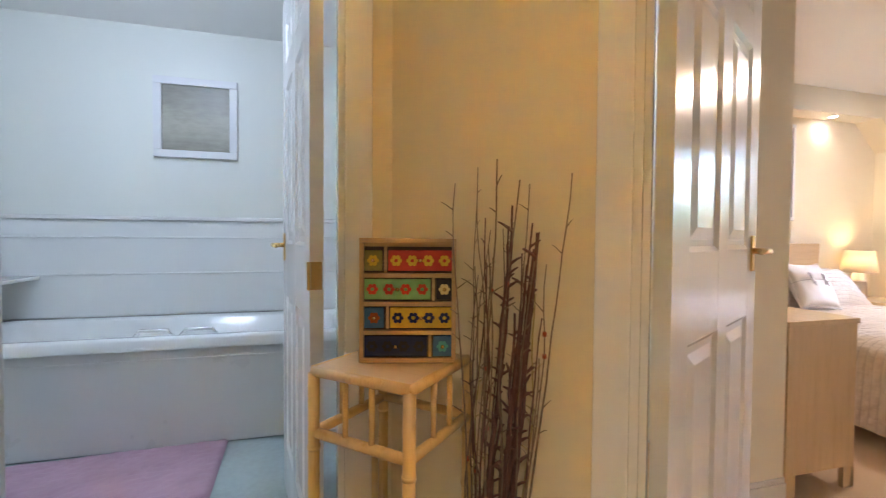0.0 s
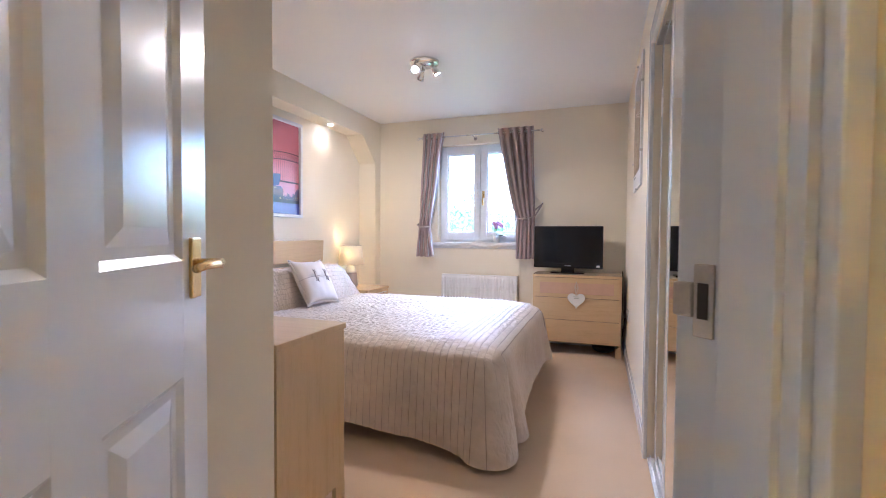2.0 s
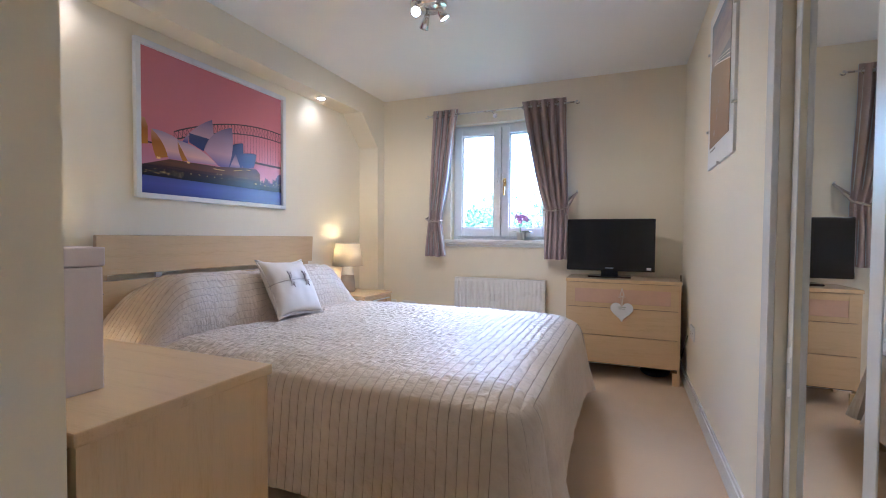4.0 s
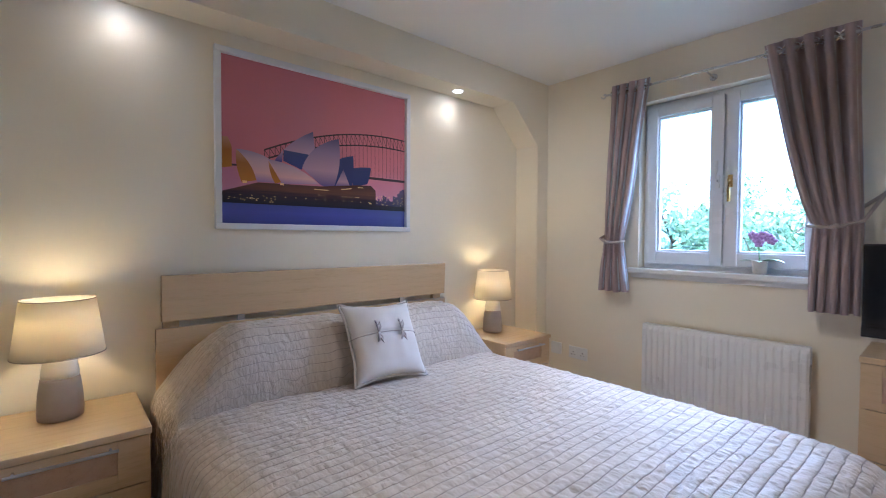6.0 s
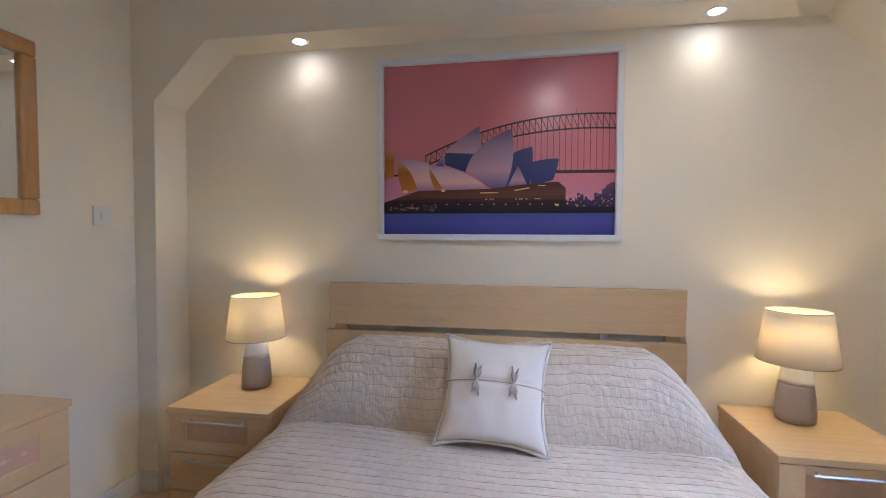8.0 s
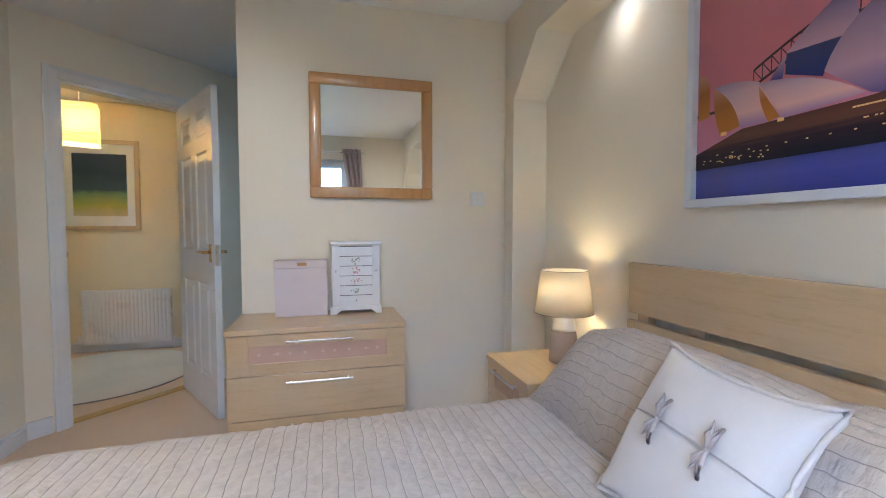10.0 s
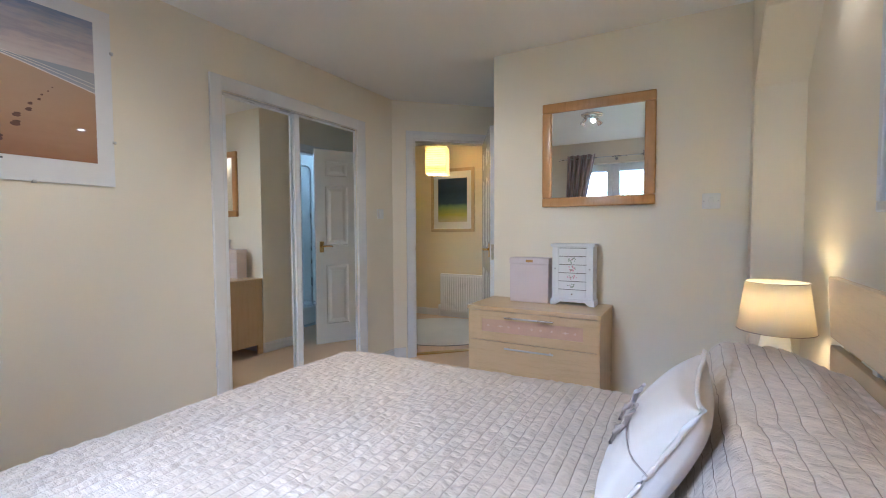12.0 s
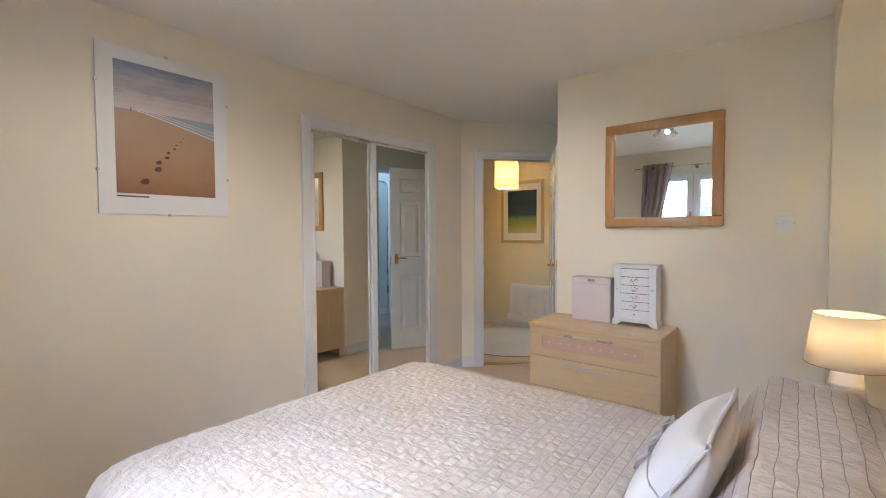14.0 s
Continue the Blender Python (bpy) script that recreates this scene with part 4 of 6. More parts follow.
# ---------------------------------------------------------------- harbour print over the bed
PX0, PX1, PZ0, PZ1 = -0.561, 0.531, 1.206, 2.040
pic = thing("framed_print", pose((PX0 + PX1) / 2, 0, PZ0), "large framed harbour print, pink sky over blue water", "picture")
PO = ((PX0 + PX1) / 2, 0, PZ0)
part("frame", off(frame_bars(bmesh.new(), PX0, PX1, PZ0, PZ1, 0.028, -0.030, -0.002, 0.004), PO), FRAMEW, pic, "white painted frame")
IX0, IX1, IZ0, IZ1 = PX0 + 0.028, PX1 - 0.028, PZ0 + 0.028, PZ1 - 0.028


def on_print(u, v):
    return (IX0 + u * (IX1 - IX0), IZ1 - v * (IZ1 - IZ0))


def curved(corners, n=8):
    """Outline through (u, v) corners, each with the bulge of the edge that follows it."""
    out = []
    for (a, b, k), (c, d, _) in zip(corners, corners[1:] + corners[:1]):
        nx, ny = (d - b), (a - c)
        for i in range(n if k else 1):
            t = i / n
            s = 4 * k * t * (1 - t)
            out.append(on_print(a + (c - a) * t + nx * s, b + (d - b) * t + ny * s))
    return out


def patch(name, corners, depth, mat, n=8, label=""):
    bm = bmesh.new()
    bm.faces.new([bm.verts.new((x, depth, z)) for x, z in curved(corners, n)])
    bmesh.ops.triangulate(bm, faces=bm.faces[:])
    return part(name, off(bm, PO), mat, pic, label)


PSKY = gradient_mat("print_dusk_sky", [(0.0, (0.625, 0.275, 0.4)), (0.35, (0.587, 0.188, 0.213)), (0.7, (0.56, 0.19, 0.215)), (1.0, (0.55, 0.18, 0.21))], "z", 0.3, 0.05, 0.5, haze=0.24)
PSEA = gradient_mat("print_blue_water", [(0.0, (0.0375, 0.0438, 0.25)), (0.6, (0.0688, 0.075, 0.375)), (1.0, (0.0625, 0.075, 0.3))], "z", 0.3, 0.3, 0.35, 0.5, haze=0.24)
PLIT = gradient_mat("print_lit_shell", [(0.0, (0.375, 0.225, 0.425)), (0.3, (0.775, 0.45, 0.4)), (0.75, (0.575, 0.375, 0.413)), (1.0, (0.338, 0.263, 0.35))], "z", 0.3, 0.0, 0.5, haze=0.24)
PLIT2 = gradient_mat("print_tall_shell", [(0.0, (0.07, 0.06, 0.25)), (0.35, (0.50, 0.30, 0.36)), (0.7, (0.31, 0.21, 0.31)), (1.0, (0.11, 0.09, 0.19))], "z", 0.3, 0.0, 0.5, haze=0.24)
PNAVY = gradient_mat("print_shaded_shell", [(0.0, (0.04, 0.045, 0.18)), (1.0, (0.06, 0.068, 0.17))], "z", 0.3, 0.0, 0.5, haze=0.24)
PAMB = gradient_mat("print_amber_glow", [(0.0, (0.525, 0.2, 0.025)), (0.6, (0.375, 0.138, 0.025)), (1.0, (0.525, 0.275, 0.15))], "z", 0.3, 0.0, 0.5, haze=0.24)
PQUAY = gradient_mat("print_dark_quay", [(0.0, (0.0125, 0.0125, 0.0275)), (0.35, (0.03, 0.017, 0.03)), (0.6, (0.14, 0.055, 0.038)), (1.0, (0.07, 0.03, 0.03))], "z", 0.3, 0.5, 0.5, haze=0.24)
PSTEEL = surface("print_bridge_steel", (0.0375, 0.015, 0.025), 0.4, 0.1, 8, 60, 0)
PGOLD = surface("print_lamp_dots", (0.95, 0.6, 0.2), 0.4, 0.05, 8, 60, 0)
PCITY = gradient_mat("print_far_city", [(0.0, (0.0375, 0.025, 0.075)), (1.0, (0.125, 0.075, 0.163))], "z", 0.3, 0.5, 0.5, haze=0.24)

patch("sky", [(0, 0, 0), (1, 0, 0), (1, 0.90, 0), (0, 0.90, 0)], -0.0060, PSKY)
patch("water", [(0, 0.875, 0), (1, 0.875, 0), (1, 1, 0), (0, 1, 0)], -0.0066, PSEA)
patch("tower", [(0.005, 0.485, 0), (0.03, 0.485, 0), (0.046, 0.54, 0), (0.046, 0.66, 0), (0.005, 0.67, 0)], -0.0066, PAMB)


def chord(u, top):
    """The bridge's two arched chords."""
    t = (u - 0.88) / 0.71
    return 0.322 + 0.215 * t * t + 0.012 * abs(t) ** 3 if top else 0.402 + 0.19 * t * t + 0.015 * abs(t) ** 3


bm = bmesh.new()


def stroke(a, b, w, depth=-0.0064):
    (x0, z0), (x1, z1) = on_print(*a), on_print(*b)
    d = Vector((x1 - x0, 0, z1 - z0)).normalized()
    n = Vector((-d.z, 0, d.x)) * w / 2
    p, q = Vector((x0, depth, z0)), Vector((x1, depth, z1))
    bm.faces.new([bm.verts.new(c) for c in (p - n, q - n, q + n, p + n)])


us = [0.19 + k * 0.0253 for k in range(33)]
for a, b in zip(us, us[1:]):
    b = min(b, 1.0)
    stroke((a, chord(a, True)), (b, chord(b, True)), 0.0075)
    stroke((a, chord(a, False)), (b, chord(b, False)), 0.0075)
    stroke((a, chord(a, True)), (b, chord(b, False)), 0.0028, -0.0063)
    stroke((a, chord(a, True)), (a, chord(a, False)), 0.0032, -0.0062)
    if a > 0.56:
        stroke((a, chord(a, False)), (a, 0.635), 0.0022, -0.0062)
stroke((0.56, 0.641), (1.0, 0.645), 0.014, -0.0065)
stroke((0.84, chord(0.84, True)), (0.84, 0.29), 0.0018)
stroke((0.0, 0.648), (0.09, 0.648), 0.009, -0.0065)
tagged(part("bridge", off(bm, PO), PSTEEL, pic, "arched steel bridge in the print"), kind="stuff")

patch("shell", [(0.431, 0.372, 0), (0.442, 0.494, 0), (0.41, 0.535, 0), (0.28, 0.52, 0), (0.272, 0.60, 0), (0.235, 0.60, 0.07)], -0.0070, PLIT2, label="sail-shaped roof")
patch("shell_shade", [(0.281, 0.52, 0), (0.412, 0.53, 0), (0.37, 0.635, 0), (0.279, 0.59, 0)], -0.0074, PNAVY)
patch("shell", [(0.064, 0.551, 0.08), (0.208, 0.585, 0.05), (0.266, 0.735, 0), (0.156, 0.738, -0.06)], -0.0078, PLIT, label="sail-shaped roof")
patch("shell_glow", [(0.064, 0.551, 0.08), (0.152, 0.73, 0), (0.088, 0.75, 0.05)], -0.0080, PAMB)
patch("shell", [(0.205, 0.59, 0.10), (0.462, 0.722, 0), (0.27, 0.74, -0.04)], -0.0082, PLIT, label="sail-shaped roof")
patch("shell_glow", [(0.208, 0.60, 0), (0.268, 0.73, 0), (0.238, 0.74, 0.05)], -0.0084, PAMB)
patch("shell", [(0.572, 0.393, 0.06), (0.538, 0.753, 0), (0.47, 0.725, 0), (0.373, 0.622, 0.13)], -0.0084, PLIT2, label="sail-shaped roof")
patch("shell", [(0.659, 0.498, 0.03), (0.647, 0.74, 0), (0.54, 0.745, 0), (0.561, 0.545, 0.06)], -0.0080, PNAVY, label="shaded sail-shaped roof")
patch("shell_fold", [(0.60, 0.60, 0), (0.645, 0.735, 0), (0.55, 0.735, 0)], -0.0081, PLIT2)
patch("shell", [(0.769, 0.568, 0.04), (0.746, 0.69, 0), (0.655, 0.72, 0), (0.653, 0.588, 0.05)], -0.0078, PNAVY, label="shaded sail-shaped roof")
patch("quay", [(0.0, 0.81, 0), (0.16, 0.742, 0), (0.47, 0.735, 0), (0.68, 0.705, 0), (0.77, 0.70, 0), (0.80, 0.735, 0), (0.80, 0.84, 0), (1.0, 0.845, 0), (1.0, 0.877, 0), (0.0, 0.877, 0)], -0.0086, PQUAY)
rng = random.Random(4)
bm = bmesh.new()
for k in range(26):
    u = 0.80 + 0.0078 * k
    h = 0.03 + 0.055 * rng.random() + (0.06 if k > 18 else 0)
    x0, z0 = on_print(u, 0.845); x1, z1 = on_print(min(u + 0.011, 1), 0.845 - h)
    bm.faces.new([bm.verts.new(c) for c in ((x0, -0.0072 - 0.00001 * k, z0), (x1, -0.0072 - 0.00001 * k, z0), (x1, -0.0072 - 0.00001 * k, z1), (x0, -0.0072 - 0.00001 * k, z1))])
tagged(part("far_city", off(bm, PO), PCITY, pic, "far city skyline"), kind="stuff")
bm = bmesh.new()
spots = [(0.08 + 0.052 * k, 0.825, 0.004) for k in range(15)] + [(0.44 + 0.008 * k, 0.758, 0.005) for k in range(10)] + [(0.59 + 0.009 * k, 0.745 - 0.002 * k, 0.006) for k in range(7)] + [(0.69 + 0.008 * k, 0.72, 0.005) for k in range(4)]
spots += [(rng.uniform(0.02, 0.24), rng.uniform(0.835, 0.865), 0.004) for _ in range(22)] + [(rng.uniform(0.80, 0.99), rng.uniform(0.77, 0.84), 0.003) for _ in range(46)] + [(0.10, 0.745, 0.014), (0.272, 0.742, 0.012), (0.765, 0.83, 0.010)] + [(rng.uniform(0.45, 0.70), 0.795, 0.004) for _ in range(14)]
for k, (u, v, w) in enumerate(spots):
    x, z = on_print(u, v)
    bm.faces.new([bm.verts.new((x + dx * w * 0.75, -0.0090, z + dz * w * 0.6)) for dx, dz in ((-1, -0.7), (1, -0.7), (1, 0.7), (-1, 0.7))])
tagged(part("shore_lights", off(bm, PO), PGOLD, pic, "tiny amber lights along the quay"), kind="stuff")
# ---------------------------------------------------------------- mirror wall
MIR = frame_of((XW, -0.963, 1.30), (0, 1))      # x along the wall towards the recess, y into the wall
mir = thing("wall_mirror", MIR, "rectangular mirror in a broad orange oak frame", "mirror")
w2, hh = 0.322, 0.637
for x0, x1, z0, z1 in ((-w2, w2, hh - 0.058, hh), (-w2, w2, 0, 0.058), (-w2, -w2 + 0.058, 0.058, hh - 0.058), (w2 - 0.058, w2, 0.058, hh - 0.058)):
    bm = B(x0, x1, -0.030, 0, z0, z1, 0.009)
    part("frame", bm, OAK, mir, "oak frame rail", True)
part("mirror_glass", B(-w2 + 0.05, w2 - 0.05, -0.014, -0.006, 0.05, hh - 0.05), MIRROR, mir, "silvered glass")

DRW = [(0.515, 0.688), (0.325, 0.511), (0.12, 0.321)]
dresser = drawer_unit("chest_of_drawers", frame_of((-1.298, -1.242, 0), (0, 1)), 0.757, 0.39, 0.715, DRW, (-0.292, 0.292, 0.566, 0.640), "maple chest of three drawers with pink inlay and steel handles", "chest of drawers", "matching chests of drawers", True, FROST)
MOTIF = surface("pale_peach_print", (0.70, 0.53, 0.42), 0.4, 0.03, 8, 90, 0)
inl = [o for o in dresser.children_recursive if o.name.startswith("inset_panel")][0]
for k in range(9):
    x = -0.25 + 0.0625 * k + (0.012 if k % 3 == 1 else 0)
    bm = bmesh.new()
    for a in range(5):
        an = a * 1.257
        bmesh.ops.create_circle(bm, cap_ends=True, segments=6, radius=0.0028, matrix=Matrix.Translation((x + 0.0045 * math.cos(an), 0.0045, 0.603 + 0.0045 * math.sin(an))) @ Matrix.Rotation(math.pi / 2, 4, "X"))
    if k in (1, 7):
        box(bm, x - 0.018, x + 0.018, 0.0042, 0.0048, 0.602, 0.604)
    part("motif", bm, MOTIF, inl, "small pale printed motif")
chest = drawer_unit("chest_of_drawers", frame_of((1.285, -2.362, 0), (0, -1)), 0.757, 0.385, 0.715, [(0.512, 0.688), (0.312, 0.508), (0.11, 0.308)], (-0.315, 0.315, 0.545, 0.645), "maple chest of three drawers under the television", "chest of drawers", "matching chests of drawers", False, FROST)

# boxes on the chest
bx = thing("storage_box", frame_of((-1.545, -1.328, 0.715), (0, 1)), "pale pink upright storage box with a brown label holder", "box")
part("body", B(-0.122, 0.122, 0.0, 0.105, 0, 0.235, 0.003), PINKBOX, bx)
part("lid", B(-0.125, 0.125, -0.003, 0.108, 0.236, 0.272, 0.003), PINKBOX, bx)
part("label_holder", B(-0.018, 0.026, -0.006, -0.003, 0.246, 0.262, 0.001), OAK, bx, "small brown label holder")
for z in (0.06, 0.12, 0.18):
    part("rib", B(-0.1225, 0.1225, -0.0012, 0.0, z, z + 0.0018), PINKBOX, bx)

PAINTW = surface("white_painted_box_wood", (0.78, 0.78, 0.77), 0.35, 0.02, 8, 90, 0.06)
FLORAL = surface("painted_flower_pink", (0.52, 0.36, 0.40), 0.5, 0.2, 20, 90, 0)
FLORGREY = surface("painted_leaf_grey", (0.33, 0.38, 0.30), 0.5, 0.2, 20, 90, 0)
jb = thing("jewellery_box", frame_of((-1.545, -1.066, 0.715), (0, 1)), "white painted jewellery cabinet with floral drawers and bracket feet", "jewellery box")
part("body", B(-0.118, 0.118, 0.004, 0.115, 0.032, 0.345, 0.002), PAINTW, jb)
part("lid", B(-0.128, 0.128, -0.006, 0.120, 0.345, 0.362, 0.005), PAINTW, jb)
part("plinth", prism(bmesh.new(), [(-0.128, 0), (-0.098, 0), (-0.075, 0.02), (0.075, 0.02), (0.098, 0), (0.128, 0), (0.124, 0.036), (-0.124, 0.036)], -0.006, 0.118), PAINTW, jb, "bracket-footed plinth")
for x in (-0.117, 0.081):
    dj = part("side_door", B(x, x + 0.036, 0.0, 0.004, 0.045, 0.338, 0.001), PAINTW, jb)
    bm = bmesh.new(); bmesh.ops.create_uvsphere(bm, u_segments=10, v_segments=6, radius=0.0055, matrix=Matrix.Translation((x + 0.018, -0.005, 0.215)))
    part("knob", bm, STEEL, dj, "small metal knob", True)
rng = random.Random(9)
ROSE = surface("painted_rose_pink", (0.62, 0.30, 0.36), 0.5, 0.2, 20, 90, 0)
for k in range(6):
    z = 0.046 + 0.0488 * k
    dj = part("drawer", B(-0.078, 0.078, -0.001, 0.004, z, z + 0.0455, 0.001), PAINTW, jb, "small white drawer")
    part("joint", B(-0.0795, 0.0795, 0.0028, 0.0039, z + 0.0457, z + 0.0486), GAP, jb)
    if k == 0:
        bm = bmesh.new(); bmesh.ops.create_uvsphere(bm, u_segments=10, v_segments=6, radius=0.005, matrix=Matrix.Translation((0, -0.005, z + 0.022)))
        part("knob", bm, STEEL, dj, smooth=True)
    elif k < 5:
        bm, bm2 = bmesh.new(), bmesh.new()
        for q in range(13):
            an, rr = rng.uniform(0, 6.28), rng.uniform(0.3, 1.0)
            t = bm if (q % 3 and k in (2, 3)) or q == 0 else bm2
            bmesh.ops.create_circle(t, cap_ends=True, segments=7, radius=0.0028 + 0.0028 * rng.random(), matrix=Matrix.Translation((0.026 * math.cos(an) * rr, -0.0014 - 0.00004 * q, z + 0.0228 + 0.017 * math.sin(an) * rr)) @ Matrix.Rotation(math.pi / 2, 4, "X"))
        part("painted_petal", bm, ROSE if k in (2, 3) else FLORAL, dj, "pink painted petals"); part("painted_leaf", bm2, FLORGREY, dj, "grey-green painted leaves")


def wall_plate(name, m, w, h, label, cat, kind):
    """A white plate: x across, y into the wall, z up."""
    p = thing(name, m, label, cat)
    part("plate", B(-w / 2, w / 2, -0.009, 0, -h / 2, h / 2, 0.003), WHITEP, p)
    if kind == "switch":
        part("rocker", B(-0.012, 0.012, -0.014, -0.008, -0.018, 0.018, 0.003), WHITEP, p)
        for x in (-w * 0.40, w * 0.40):
            part("screw", rod(bmesh.new(), (x, -0.0095, 0), (x, -0.008, 0), 0.0035, seg=8), STEEL, p)
    elif kind == "socket":
        for x in (-w / 4, w / 4):
            part("rocker", B(x + 0.006, x + 0.018, -0.012, -0.008, 0.012, 0.03, 0.002), WHITEP, p)
            bm = bmesh.new(); box(bm, x - 0.003, x + 0.003, -0.0096, -0.0088, 0.0, 0.008); box(bm, x - 0.014, x - 0.006, -0.0096, -0.0088, -0.016, -0.012); box(bm, x + 0.006, x + 0.014, -0.0096, -0.0088, -0.016, -0.012)
            part("pin_slot", bm, GAP, p)
    return p


wall_plate("light_switch", frame_of((XW, -0.373, 1.309), (0, 1)), 0.084, 0.082, "white plastic light switch beside the bed recess", "light switch", "switch")
wall_plate("light_switch", frame_of((-2.33, -2.797, 1.305), (0, -1)), 0.078, 0.076, "white plastic light switch on the yellow hall wall", "light switch", "switch")
wall_plate("wall_socket", frame_of((XE, -0.487, 0.355), (0, -1)), 0.146, 0.086, "white double wall socket beside the radiator", "socket", "socket")
wall_plate("phone_socket", frame_of((XE, -0.305, 0.360), (0, -1)), 0.086, 0.086, "small white telephone socket by the bed", "socket", "blank")
wall_plate("wall_socket", frame_of((1.06, YS, 0.42), (-1, 0)), 0.146, 0.086, "white double wall socket beside the chest", "socket", "socket")
wall_plate("light_switch", frame_of((-1.965, YS, 1.30), (-1, 0)), 0.082, 0.082, "white plastic light switch beside the wardrobe", "light switch", "switch")

# ---------------------------------------------------------------- television and heart
tv = thing("television", frame_of((1.46, -2.275, 0.715), (0, -1)), "black flat-screen television, switched off, on its stand", "television")
part("casing", B(-0.31, 0.31, 0.0, 0.055, 0.048, 0.440, 0.007), BLACK, tv)
part("screen", B(-0.290, 0.290, -0.002, 0.004, 0.105, 0.420, 0.001), SCREEN, tv, "dark glossy screen")
part("lower_bezel", B(-0.31, 0.31, -0.004, 0.002, 0.050, 0.092, 0.002), BLACK, tv)
part("maker_mark", B(-0.028, 0.028, -0.0052, -0.004, 0.068, 0.074), STEEL, tv)
part("corner_sticker", B(0.255, 0.285, -0.0052, -0.004, 0.062, 0.080), CARD, tv)
part("stand_neck", B(-0.06, 0.06, 0.02, 0.05, 0.012, 0.052, 0.003), BLACK, tv)
part("stand_foot", B(-0.15, 0.15, -0.05, 0.12, 0.0, 0.014, 0.005), BLACK, tv)

heart = thing("hanging_heart", frame_of((1.272, -2.367, 0.497), (0, -1)), "white wooden heart hanging on ribbon from a drawer", "heart ornament")
pts = []
for k in range(40):
    a = 2 * math.pi * k / 40
    pts.append((0.0047 * 16 * math.sin(a) ** 3, 0.0047 * (13 * math.cos(a) - 5 * math.cos(2 * a) - 2 * math.cos(3 * a) - math.cos(4 * a))))
bm = prism(bmesh.new(), pts, -0.006, 0.006)
bmesh.ops.bevel(bm, geom=[e for e in bm.edges if abs(e.verts[0].co.y - e.verts[1].co.y) < 1e-5], offset=0.002, segments=2, affect="EDGES")
part("heart", bm, PAINTW, heart)
for dx in (-0.006, 0.006):
    part("ribbon", tube(bmesh.new(), [(dx * 0.3, 0, 0.03), (dx, -0.004, 0.08), (dx * 1.6, -0.002, 0.12), (0, 0.004, 0.158)], 0.0028, 6), CUSHION, heart, "white ribbon loop")
part("bow", tube(bmesh.new(), [(0, -0.004, 0.10), (0.018, -0.009, 0.118), (0.022, -0.006, 0.098), (0, -0.005, 0.10), (-0.018, -0.009, 0.116), (-0.02, -0.006, 0.096), (0, -0.004, 0.10)], 0.003, 6), CUSHION, heart)
for i, h in enumerate((0.025, 0.012)):
    part("lettering_bar", B(-0.026 + 0.006 * i, 0.026 - 0.006 * i, -0.0068, -0.006, h, h + 0.004), FLORGREY, heart)
part("hook", rod(bmesh.new(), (0, 0.013, 0.155), (0, -0.006, 0.155), 0.004, seg=8), STEEL, heart)
shoe = thing("storage_bag", pose(1.48, -2.60, 0), "dark soft bag under the chest of drawers", "bag")
bm = bmesh.new(); bmesh.ops.create_uvsphere(bm, u_segments=20, v_segments=10, radius=1, matrix=Matrix.Translation((0, 0, 0.045)) @ Matrix.Diagonal((0.09, 0.10, 0.045, 1)))
part("body", bm, cloth("black_cloth", (0.012, 0.012, 0.014), 0.8), shoe, smooth=True)
cab_ = thing("power_cable", pose(1.55, -2.755, 0), "black television cable hanging beside the chest", "cable")
part("lead", tube(bmesh.new(), [(-0.1, 0.003, 0.75), (-0.14, 0.0, 0.55), (-0.15, 0.004, 0.35), (-0.2, 0.002, 0.18), (-0.32, -0.004, 0.30), (-0.44, -0.006, 0.39)], 0.004, 6), BLACK, cab_)

# ---------------------------------------------------------------- radiator under the window


def radiator(m, W, H, label):
    """x across, y towards the wall (front at 0), z up from its bottom edge."""
    r = thing("radiator", m, label, "radiator")
    bm = bmesh.new()
    n = max(6, round(W / 0.0333))
    prof = []
    for k in range(n):
        x = -W / 2 + k * W / n
        s = W / n
        prof += [(x, 0.007), (x + 0.18 * s, 0.0), (x + 0.72 * s, 0.0), (x + 0.90 * s, 0.007)]
    prof.append((W / 2, 0.007))
    levels = [(0.0, 0.012), (0.03, 0.0), (H - 0.03, 0.0), (H, 0.012)]
    rows = [[bm.verts.new((x, max(y, o), z)) for x, y in prof] for z, o in levels]
    for a, b in zip(rows, rows[1:]):
        for k in range(len(prof) - 1):
            bm.faces.new((a[k], a[k + 1], b[k + 1], b[k]))
    part("front_panel", bm, ENAMEL, r, "ribbed white front panel")
    part("back_panel", B(-W / 2 + 0.002, W / 2 - 0.002, 0.045, 0.058, 0.01, H - 0.01, 0.003), ENAMEL, r)
    for x in (-W / 2, W / 2 - 0.004):
        part("side_cover", B(x, x + 0.004, 0.008, 0.062, 0.0, H, 0.001), ENAMEL, r)
    part("top_grille", B(-W / 2, W / 2, 0.010, 0.062, H - 0.006, H + 0.004, 0.002), ENAMEL, r)
    for x in (-W / 2 - 0.03,):
        bm = lathe(bmesh.new(), [(0.016, 0.0), (0.018, 0.02), (0.018, 0.055), (0.012, 0.065)], 16)
        part("valve", turned(bm, Matrix.Translation((x, 0.035, 0.02))), WHITEP, r, "white thermostatic valve", True)
    bm = bmesh.new()
    for x in (-W / 2 - 0.03, W / 2 + 0.02):
        rod(bm, (x, 0.035, -m.translation.z), (x, 0.035, 0.04), 0.0075, seg=8)
    part("pipe", bm, WHITEP, r)
    return r


radiator(frame_of((1.590, -1.378, 0.13), (0, -1)), 0.80, 0.52, "white ribbed panel radiator under the window")

